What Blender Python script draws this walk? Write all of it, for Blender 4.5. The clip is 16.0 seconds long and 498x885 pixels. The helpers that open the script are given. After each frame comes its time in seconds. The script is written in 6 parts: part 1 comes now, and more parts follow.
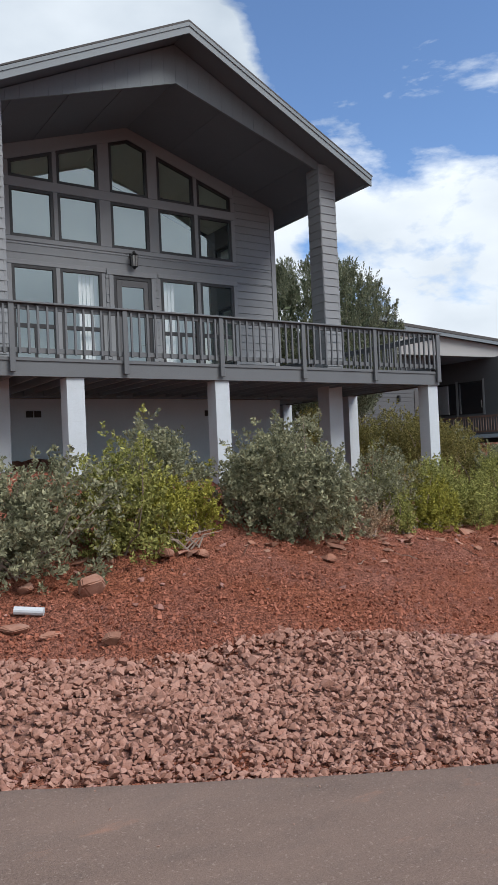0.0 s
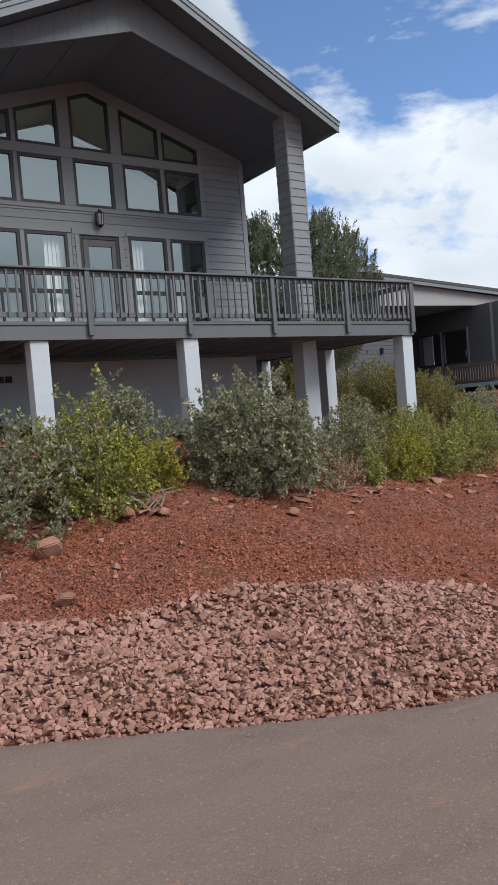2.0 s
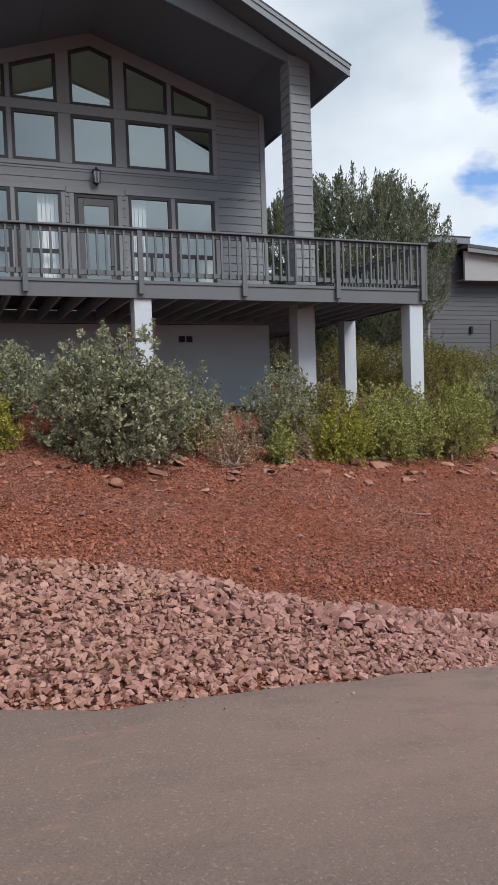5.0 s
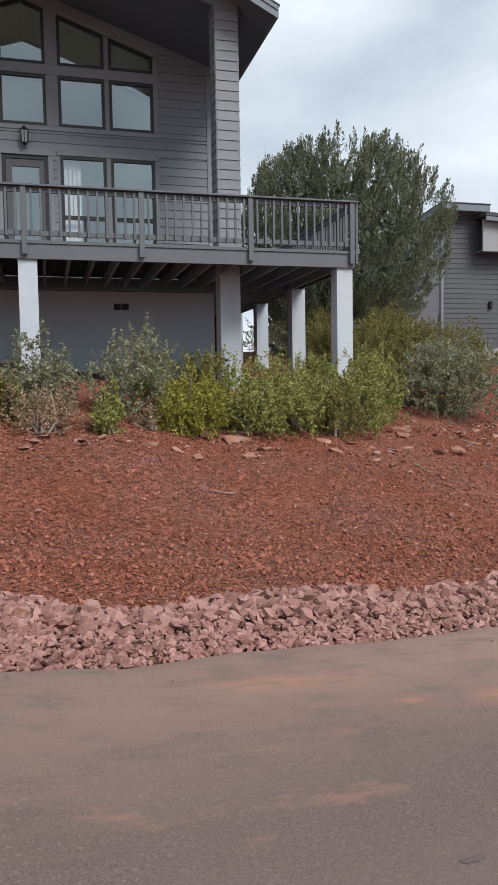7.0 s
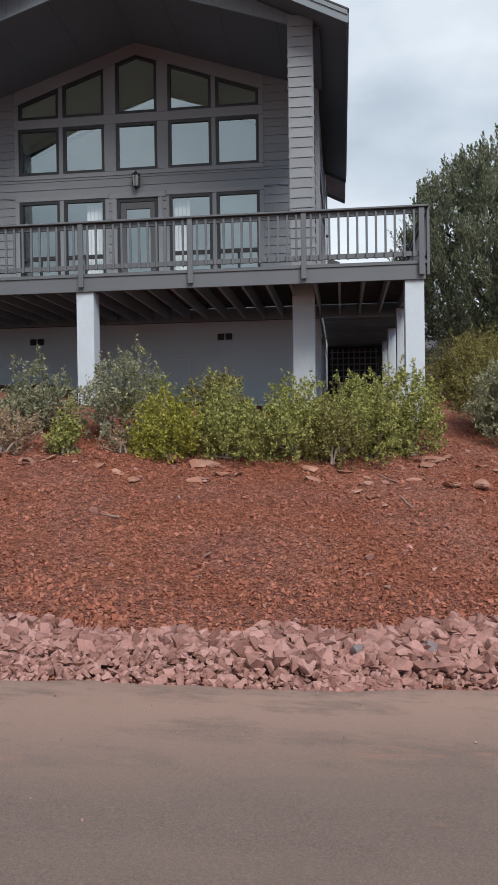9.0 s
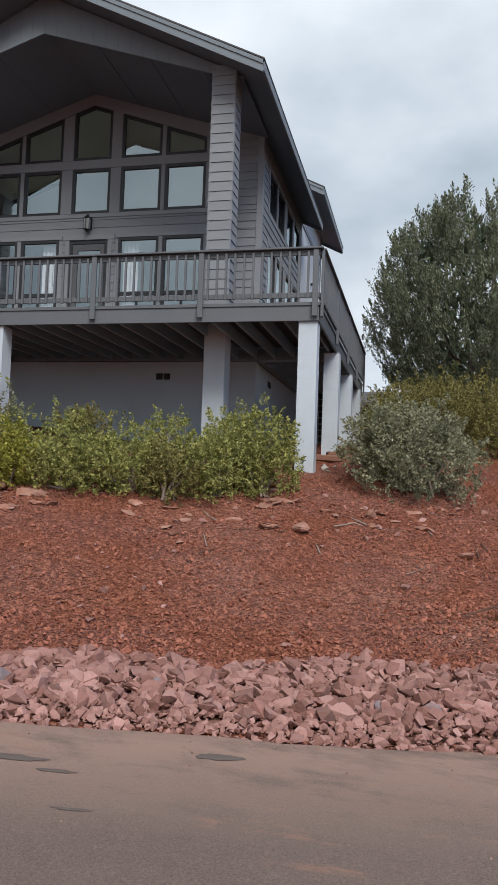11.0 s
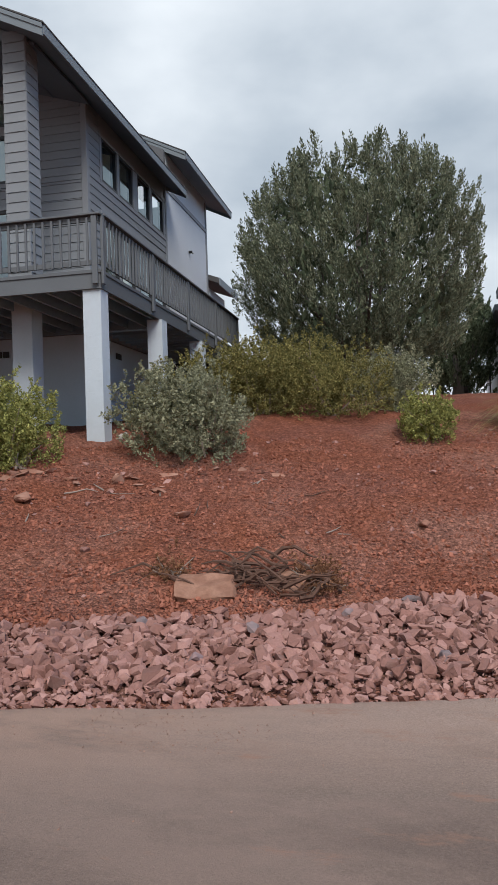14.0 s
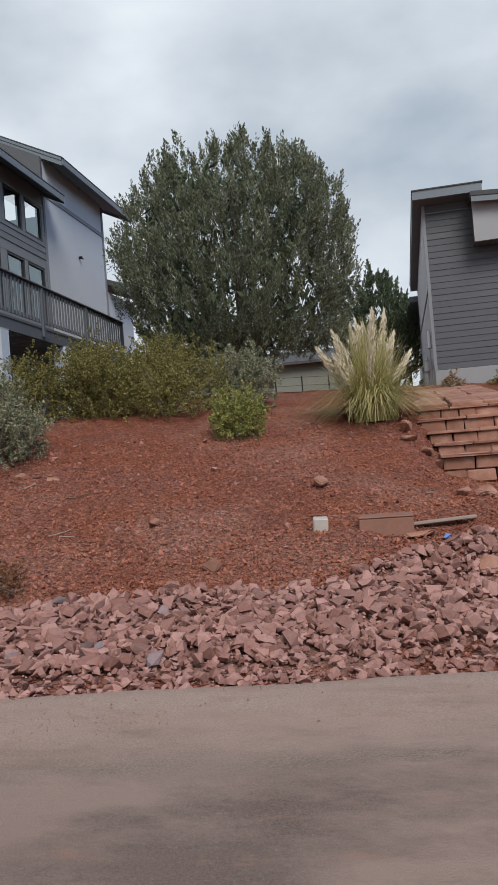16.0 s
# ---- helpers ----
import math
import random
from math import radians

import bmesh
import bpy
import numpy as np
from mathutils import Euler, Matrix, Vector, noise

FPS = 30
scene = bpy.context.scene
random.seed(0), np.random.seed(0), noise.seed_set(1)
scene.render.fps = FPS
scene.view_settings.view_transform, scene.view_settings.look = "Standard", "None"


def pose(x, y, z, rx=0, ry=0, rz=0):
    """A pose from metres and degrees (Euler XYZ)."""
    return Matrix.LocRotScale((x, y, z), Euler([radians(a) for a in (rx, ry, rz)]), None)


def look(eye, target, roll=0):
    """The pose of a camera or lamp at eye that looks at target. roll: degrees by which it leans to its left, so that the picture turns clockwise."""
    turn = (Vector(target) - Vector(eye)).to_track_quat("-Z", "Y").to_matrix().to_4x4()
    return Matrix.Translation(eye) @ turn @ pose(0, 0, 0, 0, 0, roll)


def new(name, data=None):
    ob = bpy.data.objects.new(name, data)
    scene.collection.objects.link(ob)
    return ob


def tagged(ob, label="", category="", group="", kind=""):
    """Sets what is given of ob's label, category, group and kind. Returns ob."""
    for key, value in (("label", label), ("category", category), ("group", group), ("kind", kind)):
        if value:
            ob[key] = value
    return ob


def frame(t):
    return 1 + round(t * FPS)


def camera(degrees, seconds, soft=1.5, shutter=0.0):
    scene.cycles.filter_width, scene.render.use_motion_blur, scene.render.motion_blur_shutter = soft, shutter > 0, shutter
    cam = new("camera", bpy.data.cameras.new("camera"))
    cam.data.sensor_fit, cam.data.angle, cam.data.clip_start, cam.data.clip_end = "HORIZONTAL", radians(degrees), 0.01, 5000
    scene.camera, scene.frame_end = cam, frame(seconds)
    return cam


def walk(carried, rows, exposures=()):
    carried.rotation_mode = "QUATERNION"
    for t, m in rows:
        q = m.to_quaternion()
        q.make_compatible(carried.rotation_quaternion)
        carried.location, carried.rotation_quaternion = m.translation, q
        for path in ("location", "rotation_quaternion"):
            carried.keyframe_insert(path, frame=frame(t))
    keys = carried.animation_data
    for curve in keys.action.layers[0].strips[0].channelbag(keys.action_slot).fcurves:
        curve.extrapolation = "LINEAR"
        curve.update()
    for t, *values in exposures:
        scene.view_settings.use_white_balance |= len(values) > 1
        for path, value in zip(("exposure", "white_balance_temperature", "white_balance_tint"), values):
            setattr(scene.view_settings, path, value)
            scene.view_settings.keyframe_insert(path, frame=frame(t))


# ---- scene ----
cam = camera(36.8, 16.0)
PATH = [
    (0, (-3.63, 0.245, 2.254), (-2.534, 1.918, 2.289), -2.5),
    (0.5, (-3.593, 0.213, 2.24), (-2.526, 1.905, 2.253), -3.0),
    (1, (-3.527, 0.187, 2.219), (-2.441, 1.866, 2.202), -4.3),
    (1.5, (-3.445, 0.161, 2.204), (-2.344, 1.83, 2.154), -4.6),
    (2, (-3.218, 0.054, 2.19), (-2.116, 1.722, 2.114), -4.7),
    (2.5, (-2.803, -0.013, 2.148), (-1.708, 1.658, 2.054), -4.6),
    (3, (-2.171, -0.232, 2.094), (-1.106, 1.458, 1.987), -4.3),
    (3.2, (-1.838, -0.359, 2.072), (-0.847, 1.375, 1.97), -4.4),
    (5.3, (1.323, -0.818, 1.661), (2.045, 1.044, 1.558), -1.9),
    (5.5, (1.648, -0.865, 1.63), (2.36, 1.0, 1.522), -1.9),
    (6, (2.534, -0.947, 1.581), (3.192, 0.937, 1.452), -1.7),
    (6.5, (3.512, -0.983, 1.504), (4.099, 0.924, 1.366), -1.2),
    (7, (4.597, -0.952, 1.414), (5.114, 0.975, 1.271), -0.9),
    (7.5, (5.756, -0.897, 1.35), (6.146, 1.06, 1.204), -0.7),
    (8, (6.953, -0.803, 1.252), (7.099, 1.187, 1.116), -1.0),
    (8.2, (7.416, -0.751, 1.222), (7.47, 1.244, 1.094), -1.4),
    (10.3, (11.506, 0.087, 0.925), (11.041, 2.028, 1.051), 2.4),
    (10.5, (11.799, 0.145, 0.923), (11.34, 2.088, 1.047), 2.3),
    (11, (12.429, 0.322, 0.886), (11.987, 2.269, 0.999), 2.0),
    (11.5, (12.958, 0.47, 0.851), (12.531, 2.421, 0.949), 1.6),
    (12, (13.419, 0.567, 0.843), (13.003, 2.522, 0.93), 0.4),
    (12.5, (13.841, 0.653, 0.828), (13.431, 2.609, 0.901), 0.0),
    (13, (14.376, 0.771, 0.804), (13.962, 2.726, 0.864), -0.6),
    (13.5, (15.044, 0.929, 0.782), (14.623, 2.883, 0.833), -1.3),
    (14, (15.836, 1.128, 0.773), (15.414, 3.083, 0.814), -1.9),
    (14.5, (16.68, 1.301, 0.737), (16.266, 3.257, 0.778), -2.0),
    (15, (17.51, 1.452, 0.711), (17.103, 3.409, 0.749), -2.5),
    (15.5, (18.233, 1.653, 0.648), (17.836, 3.612, 0.689), -2.8),
    (16, (18.85, 1.837, 0.575), (18.454, 3.797, 0.62), -4.5),
]
EXPOSURES = [(0.0, 0.56), (2.5, 0.50), (6.0, 0.56), (8.0, 0.57), (11.5, 0.45), (14.5, 0.39), (15.5, 0.36), (16.0, 0.29)]
walk(cam, [(t, look(eye, target, roll)) for t, eye, target, roll in PATH], EXPOSURES)

# ---- sky and sun ----
SUN_ELEVATION, SUN_AZIMUTH = radians(46), radians(150)   # azimuth clockwise from +y
world = bpy.data.worlds.new("sky")
scene.world = world
world.use_nodes = True
wn, wl = world.node_tree.nodes, world.node_tree.links
wn.clear()


def wnode(kind, **values):
    n = wn.new(kind)
    for k, v in values.items():
        n.inputs[k].default_value = v
    return n


w_out = wn.new("ShaderNodeOutputWorld")
w_bg = wnode("ShaderNodeBackground", Strength=1.0)
w_sky = wn.new("ShaderNodeTexSky")
w_sky.sky_type, w_sky.sun_disc = "NISHITA", False
w_sky.sun_elevation, w_sky.sun_rotation = SUN_ELEVATION, SUN_AZIMUTH
w_sky.altitude = 1400
w_sky.air_density, w_sky.dust_density, w_sky.ozone_density = 1.0, 0.1, 5.0
w_dim = wn.new("ShaderNodeVectorMath")
w_dim.operation = "SCALE"
w_dim.inputs["Scale"].default_value = 0.13
wl.new(w_sky.outputs[0], w_dim.inputs[0])
w_tc = wn.new("ShaderNodeTexCoord")
w_map = wnode("ShaderNodeMapping", Scale=(1.0, 1.0, 1.9), Location=(0.35, 0.1, 0.2))
wl.new(w_tc.outputs["Generated"], w_map.inputs["Vector"])
w_big = wnode("ShaderNodeTexNoise", Scale=3.1, Detail=9.0, Roughness=0.56, Distortion=0.25)
w_fine = wnode("ShaderNodeTexNoise", Scale=3.4, Detail=6.0, Roughness=0.46)
wl.new(w_map.outputs[0], w_big.inputs["Vector"])
wl.new(w_map.outputs[0], w_fine.inputs["Vector"])
w_sep = wn.new("ShaderNodeSeparateXYZ")
wl.new(w_tc.outputs["Generated"], w_sep.inputs[0])
# cloud cover thickens towards -x and thins high up towards +x
w_cov = wn.new("ShaderNodeMath")
w_cov.operation = "MULTIPLY_ADD"
w_cov.inputs[1].default_value, w_cov.inputs[2].default_value = -0.72, 0.745
wl.new(w_sep.outputs["X"], w_cov.inputs[0])
w_low = wn.new("ShaderNodeMath")
w_low.operation = "MULTIPLY_ADD"
w_low.inputs[1].default_value = -0.97
wl.new(w_sep.outputs["Z"], w_low.inputs[0])
wl.new(w_cov.outputs[0], w_low.inputs[2])
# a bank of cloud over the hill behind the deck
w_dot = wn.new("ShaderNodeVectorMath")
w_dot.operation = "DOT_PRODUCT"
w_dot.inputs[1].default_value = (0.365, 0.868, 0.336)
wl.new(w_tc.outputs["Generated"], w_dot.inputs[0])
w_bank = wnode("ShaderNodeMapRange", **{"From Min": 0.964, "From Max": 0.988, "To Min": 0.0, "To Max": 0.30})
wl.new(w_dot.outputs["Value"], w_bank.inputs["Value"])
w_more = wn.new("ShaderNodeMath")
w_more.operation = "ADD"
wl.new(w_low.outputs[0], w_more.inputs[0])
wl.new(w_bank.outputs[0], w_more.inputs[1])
w_sum = wn.new("ShaderNodeMath")
w_sum.operation = "ADD"
wl.new(w_big.outputs["Fac"], w_sum.inputs[0])
wl.new(w_more.outputs[0], w_sum.inputs[1])
w_mask = wn.new("ShaderNodeValToRGB")
w_mask.color_ramp.elements[0].position, w_mask.color_ramp.elements[1].position = 0.47, 0.55
wl.new(w_sum.outputs[0], w_mask.inputs[0])
w_tone = wn.new("ShaderNodeValToRGB")
e = w_tone.color_ramp.elements
e[0].position, e[0].color = 0.30, (0.34, 0.40, 0.47, 1)
e[1].position, e[1].color = 0.72, (0.70, 0.75, 0.80, 1)
wl.new(w_fine.outputs["Fac"], w_tone.inputs[0])
w_mix = wn.new("ShaderNodeMix")
w_mix.data_type = "RGBA"
wl.new(w_mask.outputs[0], w_mix.inputs["Factor"])
wl.new(w_dim.outputs[0], w_mix.inputs["A"])
wl.new(w_tone.outputs[0], w_mix.inputs["B"])
wl.new(w_mix.outputs["Result"], w_bg.inputs["Color"])
wl.new(w_bg.outputs[0], w_out.inputs[0])

sun = new("sun", bpy.data.lights.new("sun", "SUN"))
sun.data.energy, sun.data.angle, sun.data.color = 2.6, radians(30), (1.0, 0.96, 0.90)
sun_from = Vector((math.sin(SUN_AZIMUTH) * math.cos(SUN_ELEVATION), math.cos(SUN_AZIMUTH) * math.cos(SUN_ELEVATION), math.sin(SUN_ELEVATION)))
sun.matrix_world = look(sun_from * 60, (0, 0, 0))


# ---- materials ----
def surface(name, colour, rough=0.7, grain=0.12, grain_scale=40.0, stain=0.15, stain_scale=1.5, bump=0.2, bump_scale=80.0,
            vary=0.0, metal=0.0, tint=None, stretch=(1, 1, 1), island=False, specular=0.4, bump_distance=0.01):
    """A procedural surface: two scales of colour variation, relief, and an own shade for each piece."""
    m = bpy.data.materials.new(name)
    m.use_nodes = True
    n, l = m.node_tree.nodes, m.node_tree.links
    b = n["Principled BSDF"]
    b.inputs["Roughness"].default_value, b.inputs["Metallic"].default_value = rough, metal
    b.inputs["Specular IOR Level"].default_value = specular
    geo = n.new("ShaderNodeNewGeometry")
    mp = n.new("ShaderNodeMapping")
    mp.inputs["Scale"].default_value = stretch
    l.new(geo.outputs["Position"], mp.inputs[0])

    def noisy(scale, detail, roughness=0.6):
        t = n.new("ShaderNodeTexNoise")
        t.inputs["Scale"].default_value, t.inputs["Detail"].default_value, t.inputs["Roughness"].default_value = scale, detail, roughness
        l.new(mp.outputs[0], t.inputs["Vector"])
        return t.outputs["Fac"]

    def arith(op, a, b2, c=None):
        t = n.new("ShaderNodeMath")
        t.operation = op
        for i, v in enumerate((a, b2, c)):
            if v is None:
                continue
            if isinstance(v, (int, float)):
                t.inputs[i].default_value = v
            else:
                l.new(v, t.inputs[i])
        return t.outputs[0]

    fine, broad = noisy(grain_scale, 4), noisy(stain_scale, 5)
    f = arith("MULTIPLY_ADD", fine, 2 * grain, 1 - grain)
    f = arith("MULTIPLY", f, arith("MULTIPLY_ADD", broad, 2 * stain, 1 - stain))
    if vary:
        if island:
            r = geo.outputs["Random Per Island"]
        else:
            r = n.new("ShaderNodeObjectInfo").outputs["Random"]
        f = arith("MULTIPLY", f, arith("MULTIPLY_ADD", r, 2 * vary, 1 - vary))
    base = n.new("ShaderNodeMix")
    base.data_type = "RGBA"
    base.inputs["A"].default_value = (*colour, 1)
    base.inputs["B"].default_value = (*(tint or colour), 1)
    ramp = n.new("ShaderNodeMapRange")
    ramp.inputs["From Min"].default_value, ramp.inputs["From Max"].default_value = 0.42, 0.62
    if island and tint:
        l.new(geo.outputs["Random Per Island"], base.inputs["Factor"])
    else:
        l.new(broad, ramp.inputs["Value"])
        l.new(ramp.outputs[0], base.inputs["Factor"])
    mul = n.new("ShaderNodeVectorMath")
    mul.operation = "SCALE"
    l.new(base.outputs["Result"], mul.inputs[0])
    l.new(f, mul.inputs["Scale"])
    l.new(mul.outputs[0], b.inputs["Base Color"])
    if bump:
        bp = n.new("ShaderNodeBump")
        bp.inputs["Strength"].default_value, bp.inputs["Distance"].default_value = bump, bump_distance
        l.new(noisy(bump_scale, 5), bp.inputs["Height"])
        l.new(bp.outputs[0], b.inputs["Normal"])
    return m


M_SIDING = surface("siding_paint", (0.184, 0.194, 0.205), 0.62, 0.10, 30, 0.10, 0.9, 0.25, 60, vary=0.06, stretch=(1, 1, 4))
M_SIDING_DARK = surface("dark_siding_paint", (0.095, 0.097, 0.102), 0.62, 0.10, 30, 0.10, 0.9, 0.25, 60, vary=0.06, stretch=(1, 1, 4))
M_CHARCOAL = surface("charcoal_siding_paint", (0.079, 0.083, 0.090), 0.62, 0.10, 30, 0.10, 0.9, 0.25, 60, vary=0.06, stretch=(1, 1, 4))
M_TRIM = surface("trim_paint", (0.206, 0.215, 0.226), 0.6, 0.06, 25, 0.08, 1.2, 0.12, 70)
M_DECK = surface("deck_paint", (0.105, 0.112, 0.120), 0.55, 0.08, 30, 0.12, 1.3, 0.2, 70, vary=0.05)
M_SOFFIT = surface("soffit_paint", (0.124, 0.148, 0.172), 0.7, 0.08, 20, 0.12, 0.8, 0.15, 40, vary=0.04)
M_FASCIA = surface("fascia_paint", (0.156, 0.182, 0.200), 0.6, 0.08, 20, 0.10, 0.8, 0.15, 50)
# the shade under the deck is put into this near-black board colour
M_UNDER = surface("floor_board_with_shade", (0.030, 0.038, 0.044), 0.8, 0.15, 25, 0.15, 1.0, 0.3, 50, vary=0.12)
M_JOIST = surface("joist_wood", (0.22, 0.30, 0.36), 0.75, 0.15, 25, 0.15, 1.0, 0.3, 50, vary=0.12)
M_WHITE = surface("white_masonry_paint", (0.475, 0.520, 0.560), 0.7, 0.05, 30, 0.08, 1.6, 0.35, 90, tint=(0.43, 0.47, 0.50))
M_CLAD = surface("pale_painted_panel", (0.52, 0.54, 0.56), 0.65, 0.05, 20, 0.08, 0.7, 0.15, 60)
M_BASE = surface("grey_masonry_paint", (0.46, 0.525, 0.57), 0.8, 0.06, 25, 0.12, 0.8, 0.3, 50)
M_ROOF = surface("roof_shingle", (0.075, 0.072, 0.072), 0.9, 0.25, 40, 0.2, 1.5, 0.5, 40)
M_FRAME = surface("window_frame_black", (0.022, 0.022, 0.024), 0.45, 0.05, 30, 0.05, 1.5, 0.05, 60)
M_DOOR = surface("door_grey_paint", (0.085, 0.085, 0.088), 0.5, 0.06, 30, 0.06, 1.5, 0.1, 60)
M_METAL = surface("dark_iron", (0.03, 0.03, 0.032), 0.4, 0.1, 40, 0.1, 3, 0.1, 100, metal=0.6)
M_GALV = surface("grey_metal", (0.45, 0.46, 0.48), 0.45, 0.08, 40, 0.12, 5, 0.1, 100, metal=0.5)
M_PVC = surface("grey_pvc", (0.50, 0.53, 0.56), 0.45, 0.05, 40, 0.15, 12, 0.1, 100)
M_FOUND = surface("grey_foundation", (0.27, 0.27, 0.275), 0.85, 0.08, 25, 0.15, 1, 0.3, 50)
M_CHALK = surface("chalky_block", (0.42, 0.38, 0.33), 0.9, 0.1, 30, 0.2, 6, 0.3, 50)
# pale panel colour darkened, so the fascia's shade is in the paint
M_PORCH = surface("shaded_fascia_paint", (0.30, 0.30, 0.30), 0.7, 0.05, 20, 0.08, 0.7, 0.15, 60)
M_WET = surface("wet_stain", (0.120, 0.094, 0.078), 0.6, 0.15, 60, 0.2, 6, 0.1, 120)
M_VENT = surface("vent_dark", (0.03, 0.03, 0.03), 0.8, 0.1, 60, 0.1, 5, 0.1, 80)
M_ROOM = surface("room_plaster", (0.70, 0.72, 0.64), 0.9, 0.04, 20, 0.08, 1, 0.05, 60)
M_CURTAIN = surface("white_blind", (0.80, 0.80, 0.80), 0.7, 0.05, 30, 0.05, 2, 0.1, 60)
M_CLOD = surface("red_clod", (0.278, 0.098, 0.060), 0.95, 0.2, 60, 0.25, 1.1, 0.4, 80, vary=0.26, island=True, tint=(0.292, 0.117, 0.078), specular=0.1)
M_ROCK = surface("pink_crushed_rock", (0.308, 0.150, 0.119), 0.9, 0.28, 45, 0.24, 5, 0.8, 50, vary=0.30, island=True, tint=(0.310, 0.175, 0.148), specular=0.2)
M_FINES = surface("crushed_rock_fines", (0.235, 0.116, 0.086), 0.95, 0.4, 55, 0.25, 1.6, 1.0, 34, tint=(0.275, 0.150, 0.116), specular=0.1, bump_distance=0.04)
M_DUSTROCK = surface("dusty_crushed_rock", (0.335, 0.168, 0.124), 0.95, 0.25, 45, 0.22, 5, 0.7, 50, vary=0.22, island=True, tint=(0.330, 0.190, 0.148), specular=0.1)
M_STONE = surface("pink_rock", (0.275, 0.138, 0.112), 0.9, 0.24, 40, 0.22, 6, 0.55, 45, vary=0.32, tint=(0.265, 0.150, 0.126), specular=0.2)
M_GREYSTONE = surface("blue_grey_rock", (0.205, 0.165, 0.165), 0.9, 0.2, 40, 0.2, 6, 0.5, 45, tint=(0.27, 0.18, 0.175), specular=0.2)
M_SANDSTONE = surface("red_sandstone", (0.275, 0.132, 0.090), 0.9, 0.15, 40, 0.22, 3.5, 0.5, 50, vary=0.18, tint=(0.335, 0.185, 0.135), specular=0.2)
M_BUFF = surface("buff_sandstone", (0.240, 0.120, 0.080), 0.9, 0.25, 35, 0.25, 5, 0.6, 40, tint=(0.285, 0.155, 0.106), specular=0.15)
M_DUST = surface("red_road_dust", (0.30, 0.19, 0.145), 0.95, 0.3, 90, 0.25, 1.2, 0.4, 120, specular=0.15)
M_BARK = surface("grey_bark", (0.12, 0.10, 0.085), 0.95, 0.25, 30, 0.2, 3, 0.7, 40, stretch=(1, 1, 0.25))
M_TWIG = surface("pale_twig", (0.28, 0.22, 0.18), 0.9, 0.2, 40, 0.2, 4, 0.4, 60)
M_DEADWOOD = surface("dead_wood", (0.105, 0.055, 0.038), 0.95, 0.25, 35, 0.25, 4, 0.5, 60)
M_STRAW = surface("straw", (0.55, 0.42, 0.25), 0.85, 0.15, 30, 0.1, 3, 0.0, vary=0.2, island=True, tint=(0.42, 0.38, 0.16))
M_PLUME = surface("pampas_plume", (0.66, 0.58, 0.43), 0.95, 0.12, 40, 0.1, 3, 0.0, vary=0.12, island=True)


